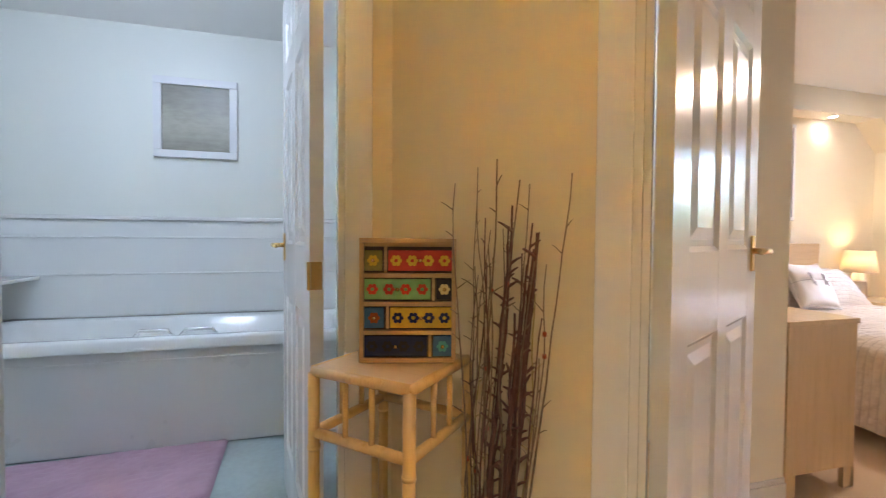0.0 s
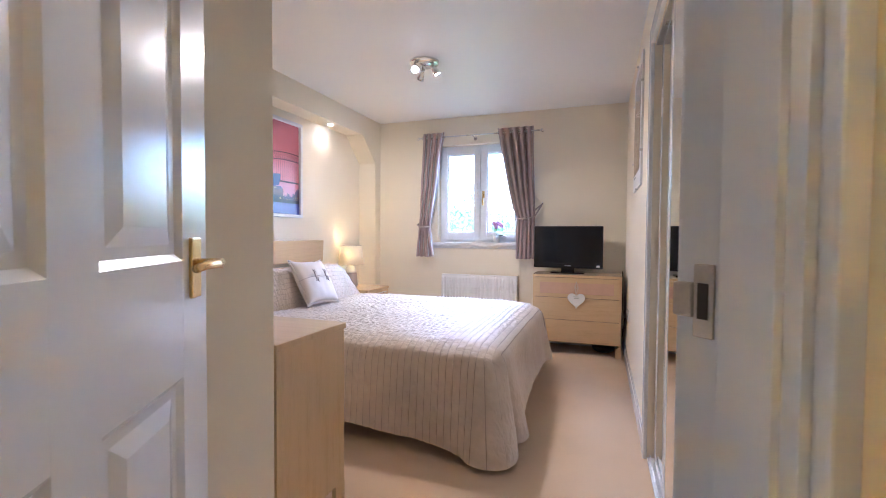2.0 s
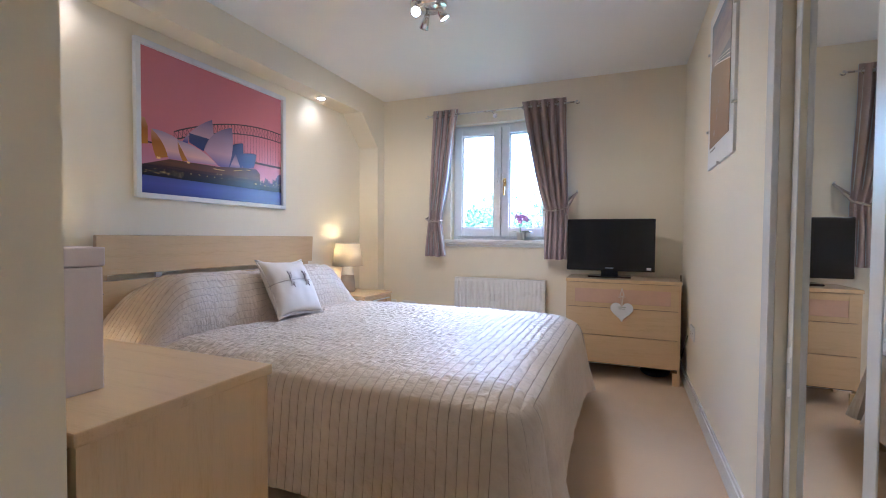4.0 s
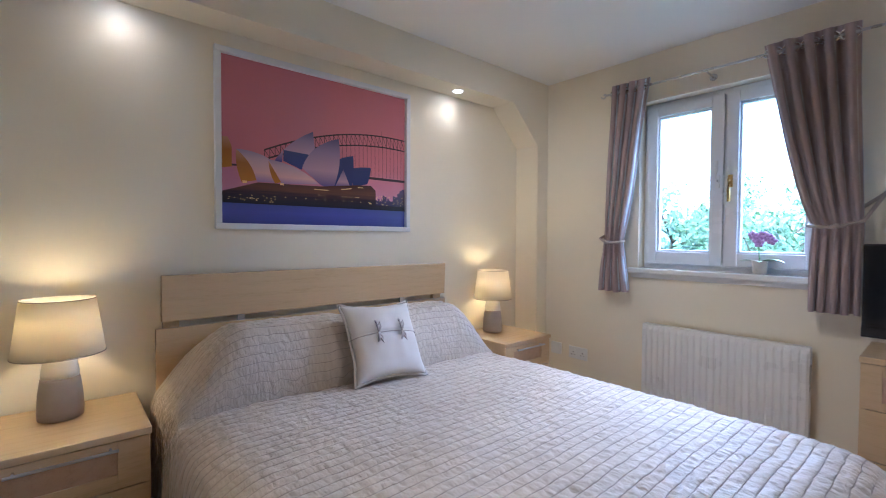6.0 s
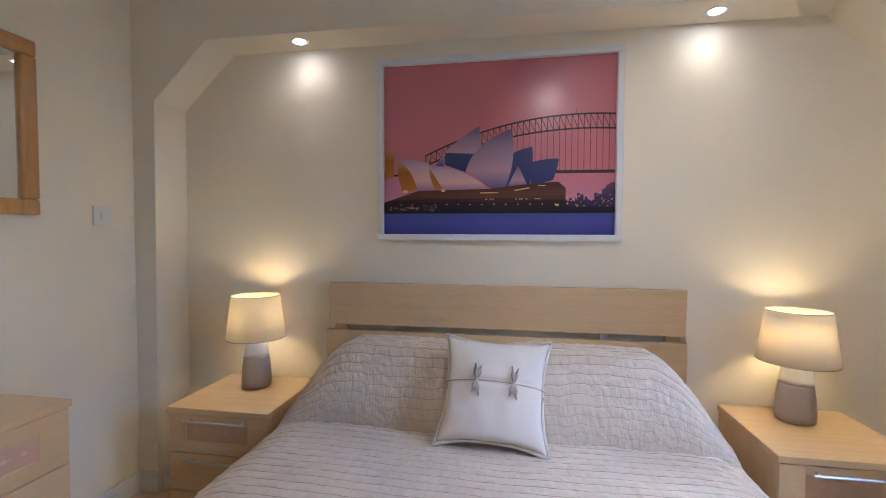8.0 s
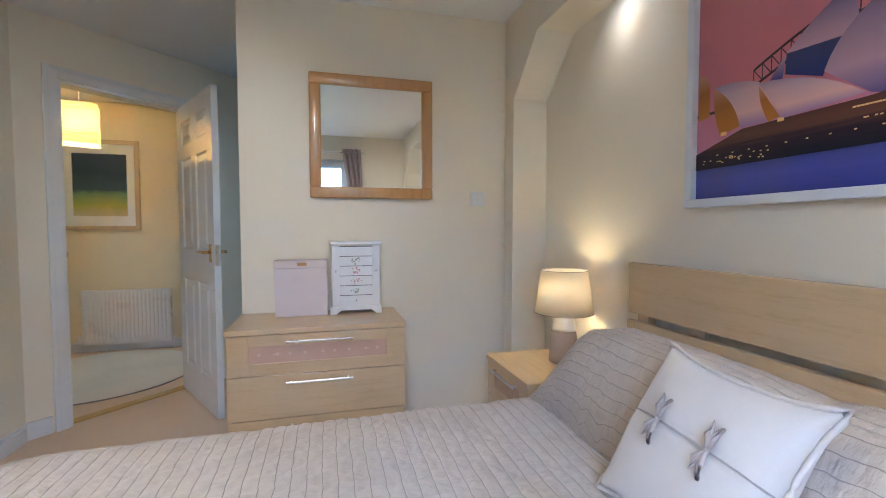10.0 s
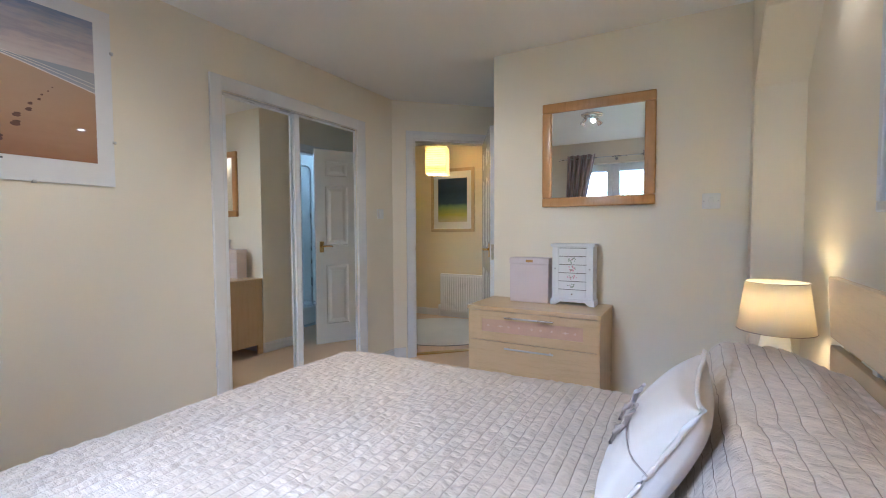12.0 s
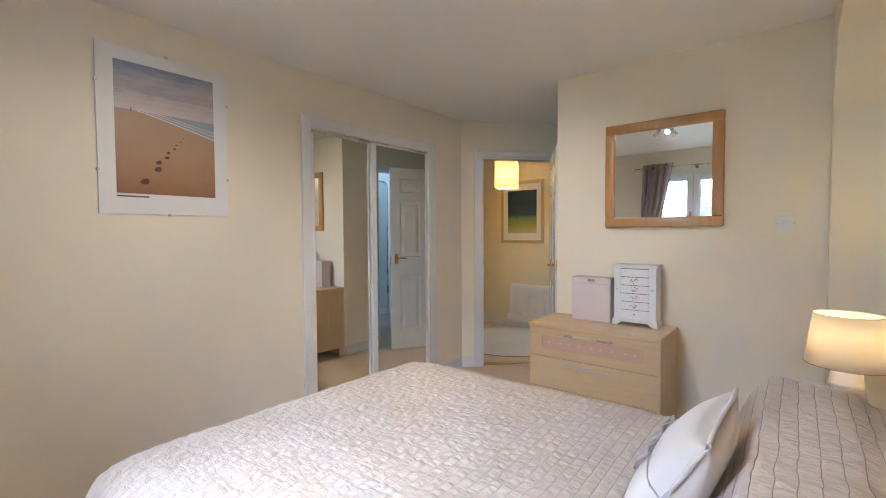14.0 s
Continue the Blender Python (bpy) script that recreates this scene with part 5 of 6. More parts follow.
# ---------------------------------------------------------------- curtains
XR, ZR = 1.572, 2.088
pole = thing("curtain_pole", pose(XR, -1.36, ZR), "slim steel curtain pole with scrolled ends", "curtain pole")
CO = (XR, -1.36, ZR)
part("pole", off(rod(bmesh.new(), (XR, -0.735, ZR), (XR, -1.995, ZR), 0.0065, seg=12), CO), STEEL, pole, smooth=True)
for y, sg in ((-0.735, 1), (-1.995, -1)):
    sp = [(XR, y + sg * (0.018 + 0.020 * f * math.cos(6.0 * f)), ZR + 0.024 * math.sin(6.0 * f) * f + 0.004) for f in [k / 16 for k in range(17)]]
    part("scroll_finial", off(tube(bmesh.new(), [(XR, y, ZR)] + sp, 0.004, 6), CO), STEEL, pole, "scrolled wire finial")
for y in (-0.86, -1.315, -1.86):
    bm = rod(bmesh.new(), (XR, y, ZR - 0.008), (XE, y, ZR - 0.015), 0.005, seg=8)
    rod(bm, (XE - 0.006, y, ZR - 0.015), (XE, y, ZR - 0.015), 0.02, seg=16)
    part("bracket", off(bm, CO), STEEL, pole, "pole bracket")


def curtain(name, top, waist, bottom, z_waist, folds, label, hook):
    """Each level is a span along -y; the cloth is gathered at the waist by a cord."""
    c = thing(name, pose(XR, -(top[0] + top[1]) / 2, 0), label, "curtain", "curtains")
    o = (XR, -(top[0] + top[1]) / 2, 0)
    nz, nu = 60, folds * 14
    zt, zb = 2.135, 0.835

    def span(z):
        if z > z_waist:
            f = ((z - z_waist) / (zt - z_waist)) ** 0.8
            return [waist[i] + (top[i] - waist[i]) * f for i in (0, 1)]
        f = ((z_waist - z) / (z_waist - zb)) ** 0.8
        return [waist[i] + (bottom[i] - waist[i]) * f for i in (0, 1)]

    for nm, mt, dx, cut in (("cloth", CURTAIN, 0.0, 0.0), ("lining", LINING, 0.010, 0.012)):
        bm = bmesh.new()
        rows = []
        for j in range(nz + 1):
            f = j / nz
            row = []
            for i in range(nu + 1):
                u = i / nu
                z = zb + cut + (zt - cut - zb) * f
                a, b = span(z)
                tight = math.exp(-((z - z_waist) / 0.10) ** 2)
                amp = (0.034 - 0.012 * (1 - f)) * (1 - 0.55 * tight) * (1 + 0.6 * (1 - f ** 4) * noise.noise((u * 4.0, f * 1.5, 3.0 + folds)))
                ph = 2 * math.pi * folds * u + 0.9 * (1 - f) * math.sin(5 * u) + 1.5 * (1 - f ** 3) * noise.noise((u * 3.1, f * 1.3, folds * 2.0))
                x = XR + amp * math.cos(ph) + 0.014 * noise.noise((u * 6, f * 3, folds)) + 0.012 * tight + dx
                y = -(a + (b - a) * u) - 0.006 * math.sin(2 * ph) * (1 - tight)
                zz = z + (0.010 * math.cos(ph) * f ** 12) + 0.010 * (1 - f) ** 6 * noise.noise((u * 4, 0, 2))
                row.append(bm.verts.new((x - o[0], y - o[1], zz)))
            rows.append(row)
        for p, q in zip(rows, rows[1:]):
            for i in range(nu):
                bm.faces.new((p[i], p[i + 1], q[i + 1], q[i]))
        part(nm, bm, mt, c, "pale lining" if nm == "lining" else "mauve-brown cloth", True)
    a, b = span(ZR)
    for k in range(2 * folds):
        u = (k + 0.5) / (2 * folds)
        y = -(a + (b - a) * u)
        ring = [(XR + 0.018 * math.sin(t) * 0.25, y + 0.018 * math.sin(t), ZR + 0.020 * math.cos(t)) for t in [2 * math.pi * q / 16 for q in range(17)]]
        part("eyelet", off(tube(bmesh.new(), ring, 0.004, 6), o), CHROME, c, "chrome eyelet")
    a, b = span(z_waist)
    m = (a + b) / 2
    cord = [(XE - 0.01, -hook[0], hook[1])]
    near, far = (a, b) if abs(hook[0] - a) < abs(hook[0] - b) else (b, a)
    cord += [(XR - 0.02, -near, z_waist + 0.02), (XR - 0.042, -(near * 0.6 + far * 0.4), z_waist - 0.004), (XR - 0.042, -(near * 0.25 + far * 0.75), z_waist - 0.006), (XR - 0.02, -(far + (far - near) * 0.06), z_waist), (XR + 0.02, -(far + (far - near) * 0.06), z_waist + 0.006), (XR + 0.055, -m, z_waist + 0.02), (XE - 0.008, -hook[0], hook[1] - 0.004)]
    part("tie_back", off(tube(bmesh.new(), cord, 0.008, 8), o), RIBBON, c, "twisted cord tie-back", True)
    part("tie_knot", off(tube(bmesh.new(), [(XR - 0.046, -(near * 0.5 + far * 0.5) - 0.014, z_waist - 0.004), (XR - 0.056, -m, z_waist - 0.002), (XR - 0.046, -m + 0.014, z_waist - 0.006)], 0.011, 8), o), RIBBON, c, smooth=True)
    part("wall_hook", off(rod(bmesh.new(), (XE, -hook[0], hook[1]), (XE - 0.03, -hook[0], hook[1] + 0.01), 0.005, seg=8), o), STEEL, c)
    return c


curtain("curtain", (0.765, 0.995), (0.715, 0.845), (0.69, 0.90), 1.15, 4, "mauve-brown eyelet curtain tied back, beside the recess", (0.70, 1.20))
curtain("curtain", (1.565, 1.925), (1.775, 1.955), (1.765, 1.955), 1.235, 5, "wide mauve-brown eyelet curtain tied back, beside the television", (2.015, 1.385))

# ---------------------------------------------------------------- orchid on the sill
orch = thing("orchid", pose(1.705, -1.545, WZ0 + 0.002), "purple potted orchid in a white pot on the sill", "potted plant")
part("pot", lathe(bmesh.new(), [(0.026, 0), (0.030, 0.004), (0.036, 0.066), (0.038, 0.072), (0.034, 0.072), (0.031, 0.06), (0.0001, 0.058)], 28), GLAZE, orch, "white ceramic pot", True)
LEAF = surface("orchid_leaf_green", (0.07, 0.16, 0.03), 0.35, 0.2, 20, 90, 0.1)
PETAL = surface("orchid_purple", (0.60, 0.33, 0.66), 0.5, 0.25, 30, 90, 0.1)


def blade(bm, base, direction, length, width, droop, n=8):
    d = Vector(direction).normalized()
    s = d.cross(Vector((0, 0, 1))).normalized()
    prev = None
    for k in range(n + 1):
        t = k / n
        c = Vector(base) + d * length * t + Vector((0, 0, length * (0.55 * t - droop * t * t)))
        w = width * math.sin(math.pi * min(0.98, 0.12 + 0.88 * t)) ** 0.7
        cur = [bm.verts.new(c - s * w), bm.verts.new(c - Vector((0, 0, w * 0.25))), bm.verts.new(c + s * w)]
        if prev:
            for i in (0, 1):
                bm.faces.new((prev[i], prev[i + 1], cur[i + 1], cur[i]))
        prev = cur
    return bm


for d, l, w in (((-0.5, -1, 0), 0.13, 0.020), ((-0.3, 1, 0), 0.09, 0.018), ((0.3, -0.8, 0), 0.10, 0.018), ((-1, -0.2, 0), 0.07, 0.016)):
    part("leaf", blade(bmesh.new(), (0, 0, 0.062), d, l, w, 0.5), LEAF, orch, smooth=True)
part("stem", tube(bmesh.new(), [(0, 0, 0.06), (0.004, 0.006, 0.12), (0.0, 0.01, 0.17), (-0.01, 0.0, 0.205), (-0.02, -0.03, 0.215)], 0.0028, 6), LEAF, orch, smooth=True)
for fx, fy, fz in ((-0.01, 0.012, 0.185), (-0.012, -0.012, 0.205), (-0.02, -0.036, 0.195), (-0.015, 0.03, 0.205), (-0.018, 0.002, 0.165), (-0.022, -0.055, 0.178)):
    bm = bmesh.new()
    for k in range(5):
        a = k * 1.257 + fy * 40
        blade(bm, (fx, fy, fz), (-0.35, math.cos(a), math.sin(a) * 0.001), 0.001, 0.001, 0)
        q = Matrix.Translation((fx, fy, fz)) @ Matrix.Rotation(a, 4, "X") @ Matrix.Translation((-0.004, 0, 0.014)) @ Matrix.Rotation(0.5, 4, "Y") @ Matrix.Diagonal((0.003, 0.011, 0.015, 1))
        bmesh.ops.create_icosphere(bm, subdivisions=1, radius=1, matrix=q)
    part("flower", bm, PETAL, orch, "purple orchid flower", True)

# ---------------------------------------------------------------- beach print on the wardrobe wall
beach = thing("beach_print", frame_of((0.314, YS, 1.367), (-1, 0)), "frameless print of footprints on a beach, white border", "picture")
part("mount", B(-0.289, 0.289, -0.012, 0, 0, 0.777, 0.001), CARD, beach, "white card border")
BSKY = gradient_mat("beach_cloudy_sky", [(0.0, (0.60, 0.53, 0.50)), (0.30, (0.54, 0.46, 0.44)), (0.50, (0.38, 0.35, 0.39)), (0.65, (0.47, 0.42, 0.43)), (1.0, (0.24, 0.29, 0.42))], "z", 0.5, 0.75, 1.0)
BSAND = gradient_mat("beach_wet_sand", [(0.0, (0.30, 0.15, 0.075)), (0.5, (0.42, 0.26, 0.15)), (1.0, (0.45, 0.32, 0.21))], "z", 0.5, 0.2, 1.0)
BFOAM = gradient_mat("beach_surf", [(0.0, (0.45, 0.42, 0.42)), (1.0, (0.34, 0.36, 0.40))], "z", 0.5, 0.4, 1.0)
bx0, bx1, bz0, bz1 = -0.221, 0.221, 0.098, 0.713
part("sky", B(bx0, bx1, -0.0135, -0.012, 0.48, bz1), BSKY, beach)


def shore(top):
    out = []
    for k in range(21):
        t = k / 20
        x = bx0 + (bx1 - bx0) * t
        out.append((x, 0.487 - 0.085 * max(0.0, (t - 0.22) / 0.78) ** 1.1 if top == "sand" else 0.492))
    return out


part("surf", prism(bmesh.new(), [(bx0, 0.3), (bx1, 0.3)] + list(reversed(shore("surf"))), -0.0145, -0.0135), BFOAM, beach)
part("sand", prism(bmesh.new(), [(bx0, bz0), (bx1, bz0)] + list(reversed(shore("sand"))), -0.0155, -0.0145), BSAND, beach)
FOAM = surface("beach_white_foam", (0.66, 0.60, 0.56), 0.5, 0.1, 40, 200, 0)
line = shore("sand")
for lift, thick in ((0.0, 0.005), (0.022, 0.0025), (0.038, 0.002)):
    lo = [(x, z + lift * (k / 20) ** 0.7 + 0.0015 * noise.noise((k * 0.8, lift * 90, 0))) for k, (x, z) in enumerate(line) if k > 3]
    part("foam_line", prism(bmesh.new(), lo + [(x, z + thick) for x, z in reversed(lo)], -0.0157, -0.0147), FOAM, beach)
part("far_walker", B(-0.1585, -0.1545, -0.0162, -0.0155, 0.484, 0.502), surface("far_walker_brown", (0.20, 0.12, 0.09), 0.6), beach)
PRINTD = surface("beach_footprint_brown", (0.11, 0.042, 0.024), 0.4, 0.2, 30, 60, 0)
for k in range(9):
    t = k / 8
    s = 0.026 * (1 - t) ** 1.7 + 0.005
    x, z = -0.095 + 0.165 * t ** 0.75 + (0.012 if k % 2 else -0.012) * (1 - t), 0.155 + 0.235 * t ** 0.62
    bm = bmesh.new()
    for ox, oz, r in ((0, 0, 1.0), (0.55, 0.75, 0.62), (-0.3, 0.8, 0.3)):
        bmesh.ops.create_circle(bm, cap_ends=True, segments=14, radius=s * r * 0.62, matrix=Matrix.Translation((x + ox * s * 0.5, -0.0158 - 0.0001 * k, z + oz * s * 0.5)) @ Matrix.Rotation(math.pi / 2, 4, "X") @ Matrix.Diagonal((1, 0.55, 1, 1)))
    part("footprint", bm, PRINTD, beach)
part("caption_bar", B(-0.221, -0.09, -0.0126, -0.012, 0.081, 0.088), surface("caption_ink", (0.12, 0.11, 0.11), 0.6), beach)
for x, z in ((-0.289, 0.60), (0.289, 0.60), (-0.289, 0.2), (0.289, 0.2), (0, 0.777), (0, 0.0)):
    part("clip", B(x - 0.006, x + 0.006, -0.021, -0.002, z - 0.006, z + 0.006, 0.001), STEEL, beach)

# ---------------------------------------------------------------- hall
hp = thing("hall_picture", frame_of((-4.08, -3.205, 1.135), (0, 1)), "seascape painting in a pale wooden frame, cream mount", "picture")
part("frame", frame_bars(bmesh.new(), -0.32, 0.32, 0, 0.83, 0.04, -0.025, 0, 0.004), wood("pale_ash_frame", (0.56, 0.42, 0.24), (0.48, 0.34, 0.18), "z"), hp)
part("mount", B(-0.285, 0.285, -0.010, 0, 0.035, 0.795), CARD, hp, "cream card mount")
part("painting", B(-0.215, 0.215, -0.013, -0.010, 0.13, 0.70), gradient_mat("seascape_paint", [(0.0, (0.55, 0.50, 0.32)), (0.16, (0.42, 0.42, 0.10)), (0.34, (0.20, 0.30, 0.16)), (0.42, (0.06, 0.10, 0.14)), (0.7, (0.035, 0.055, 0.09)), (1.0, (0.05, 0.07, 0.11))], "z", 0.4, 0.12), hp, "dark sea over yellow dunes")
radiator(frame_of((-4.01, -3.005, 0.075), (0, 1)), 0.72, 0.50, "white ribbed hall radiator below the painting")

pd = thing("pendant_lamp", pose(-3.45, -3.07, ZC), "square yellow paper pendant lamp, lit", "pendant lamp")
part("ceiling_rose", turned(lathe(bmesh.new(), [(0.04, 0), (0.04, -0.015), (0.006, -0.03)], 24), Matrix.Identity(4)), WHITEP, pd)
part("flex", rod(bmesh.new(), (0, 0, -0.02), (0, 0, -0.31), 0.003, seg=8), WHITEP, pd)
PAPER = shade_mat("yellow_paper_shade", (0.85, 0.60, 0.20), 0.17)
bm = bmesh.new()
s_, zt_, zb_ = 0.120, -0.19, -0.50
R_ = Matrix.Rotation(radians(20), 4, "Z")
for k in range(12):
    z0, z1 = zb_ + (zt_ - zb_) * k / 12, zb_ + (zt_ - zb_) * (k + 1) / 12
    for (x0, y0), (x1, y1) in (((-s_, -s_), (s_, -s_)), ((s_, -s_), (s_, s_)), ((s_, s_), (-s_, s_)), ((-s_, s_), (-s_, -s_))):
        vs = [Vector((x0, y0, z0)), Vector((x1, y1, z0)), Vector((x1, y1, (z0 + z1) / 2)), Vector((x0, y0, (z0 + z1) / 2)), Vector((x1, y1, z1)), Vector((x0, y0, z1))]
        for i in (2, 3):
            vs[i].x *= 1.025; vs[i].y *= 1.025
        vs = [bm.verts.new(R_ @ v) for v in vs]
        bm.faces.new(vs[:4]); bm.faces.new((vs[3], vs[2], vs[4], vs[5]))
bmesh.ops.remove_doubles(bm, verts=bm.verts, dist=1e-5)
part("shade", bm, PAPER, pd, "pleated yellow paper shade")
bm = bmesh.new(); bmesh.ops.create_uvsphere(bm, u_segments=12, v_segments=8, radius=0.025, matrix=Matrix.Translation((0, 0, -0.33)))
part("bulb", bm, BULB, pd, smooth=True)
lamp("pendant_light", "POINT", 1.2, (1.0, 0.79, 0.47), pose(-3.45, -3.07, ZC - 0.33), 0.035)

rug = thing("rug", pose(-3.30, -2.93, 0.004), "round pale wool rug on the hall carpet", "rug")
bm = bmesh.new()
rings = []
for rr, zz in ((0.675, 0.0), (0.682, 0.006), (0.676, 0.012), (0.66, 0.015), (0.4, 0.0155), (0.15, 0.0155)):
    rings.append([bm.verts.new((rr * math.cos(q), rr * math.sin(q), zz)) for q in (2 * math.pi * k / 96 for k in range(96))])
for p, q in zip(rings, rings[1:]):
    for k in range(96):
        bm.faces.new((p[k], p[(k + 1) % 96], q[(k + 1) % 96], q[k]))
bm.faces.new(rings[-1])
part("wool_top", bm, RUGWOOL, rug, smooth=True)
part("binding", tube(bmesh.new(), [(0.683 * math.cos(q), 0.683 * math.sin(q), 0.005) for q in (2 * math.pi * k / 96 for k in range(97))], 0.005, 6), cloth("grey_rug_edge", (0.22, 0.20, 0.18), 0.9), rug, "dark grey ring round the rug", True)

# bamboo stool with the little cabinet
st = thing("bamboo_stool", frame_of((-3.321, -2.012, 0), (1, -1)), "tall bamboo stool standing against the yellow wall", "stool")
SH, a_ = 0.785, 0.114
part("seat", B(-a_, a_, -a_, a_, SH - 0.022, SH - 0.002, 0.005), MAPLE_X, st, "flat wooden seat")
for p, q in (((-a_, -a_), (a_, -a_)), ((a_, -a_), (a_, a_)), ((a_, a_), (-a_, a_)), ((-a_, a_), (-a_, -a_))):
    part("seat_rail", rod(bmesh.new(), (*p, SH - 0.013), (*q, SH - 0.011), 0.0105, seg=10), BAMBOO, st, "bamboo edge rail", True)
    part("stretcher", rod(bmesh.new(), (*p, SH - 0.135), (*q, SH - 0.135), 0.0105, seg=10), BAMBOO, st, smooth=True)
    part("stretcher", rod(bmesh.new(), (*p, 0.20), (*q, 0.20), 0.0105, seg=10), BAMBOO, st, smooth=True)
    for f in (0.36, 0.64):
        part("spindle", rod(bmesh.new(), (p[0] + (q[0] - p[0]) * f, p[1] + (q[1] - p[1]) * f, SH - 0.135), (p[0] + (q[0] - p[0]) * f, p[1] + (q[1] - p[1]) * f, SH - 0.02), 0.006, seg=8), BAMBOO, st, smooth=True)
for x in (-a_, a_):
    for y in (-a_, a_):
        bm = rod(bmesh.new(), (x, y, 0), (x, y, SH - 0.016), 0.0118, seg=12)
        for z in (0.14, 0.33, 0.50, 0.62):
            rod(bm, (x, y, z - 0.004), (x, y, z + 0.004), 0.0133, seg=12)
        part("leg", bm, BAMBOO, st, "jointed bamboo leg", True)

cabm = frame_of((-3.300, -2.045, SH), (0.97, -0.24))
mc = thing("miniature_cabinet", cabm, "small wooden cabinet with eight painted ceramic drawers", "cabinet")
CASE = wood("worn_mango_wood", (0.42, 0.27, 0.11), (0.32, 0.19, 0.07), "x")
part("case", B(-0.098, 0.098, 0.012, 0.115, 0, 0.252, 0.002), CASE, mc)
part("case_front", frame_bars(bmesh.new(), -0.098, 0.098, 0, 0.252, 0.009, 0.0, 0.012, 0.0015), CASE, mc)
TILES = {"yellow": (0.55, 0.36, 0.03), "red": (0.42, 0.05, 0.03), "green": (0.16, 0.33, 0.13), "black": (0.025, 0.022, 0.03), "blue": (0.05, 0.13, 0.24), "navy": (0.02, 0.025, 0.07), "olive": (0.20, 0.17, 0.05), "cream": (0.62, 0.50, 0.24), "teal": (0.08, 0.30, 0.30), "rust": (0.36, 0.10, 0.03)}
GLZ = {k: surface("glazed_" + k, c, 0.22, 0.15, 25, 90, 0.1) for k, c in TILES.items()}
rowsd = [((0.030, "olive", "yellow"), (0.098, "red", "yellow")), ((0.105, "green", "red"), (0.030, "black", "cream")), ((0.034, "blue", "rust"), (0.098, "yellow", "navy")), ((0.098, "navy", "black"), (0.034, "blue", "teal"))]
for k, ((wa, ca, da), (wb, cb, db)) in enumerate(rowsd):
    z0 = 0.252 - 0.012 - 0.058 * (k + 1) + 0.004
    tot = 0.180
    fa = wa / (wa + wb)
    for x0, x1, c, d in ((-0.088, -0.088 + tot * fa - 0.006, ca, da), (-0.088 + tot * fa + 0.006, 0.090, cb, db)):
        part("recess", B(x0 - 0.003, x1 + 0.003, 0.0118, 0.0125, z0 - 0.004, z0 + 0.049), GAP, mc)
        dr = part("drawer", B(x0, x1, 0.002, 0.014, z0, z0 + 0.042, 0.002), GLZ[c], mc, c + " glazed ceramic drawer front")
        n = max(1, round((x1 - x0) / 0.035))
        for i in range(n):
            cx, cz = x0 + (x1 - x0) * (i + 0.5) / n, z0 + 0.021
            bm = bmesh.new()
            for q in range(6):
                an = q * 1.047
                bmesh.ops.create_circle(bm, cap_ends=True, segments=8, radius=0.0045, matrix=Matrix.Translation((cx + 0.0075 * math.cos(an), 0.0012, cz + 0.0075 * math.sin(an))) @ Matrix.Rotation(math.pi / 2, 4, "X"))
            part("painted_flower", bm, GLZ[d], dr)
        bm = bmesh.new(); bmesh.ops.create_uvsphere(bm, u_segments=8, v_segments=6, radius=0.004, matrix=Matrix.Translation(((x0 + x1) / 2, -0.002, z0 + 0.021)))
        part("knob", bm, BRASS, dr, smooth=True)
    if k < 3:
        part("shelf", B(-0.089, 0.089, 0.0, 0.012, z0 - 0.0135, z0 - 0.0045, 0.001), CASE, mc)

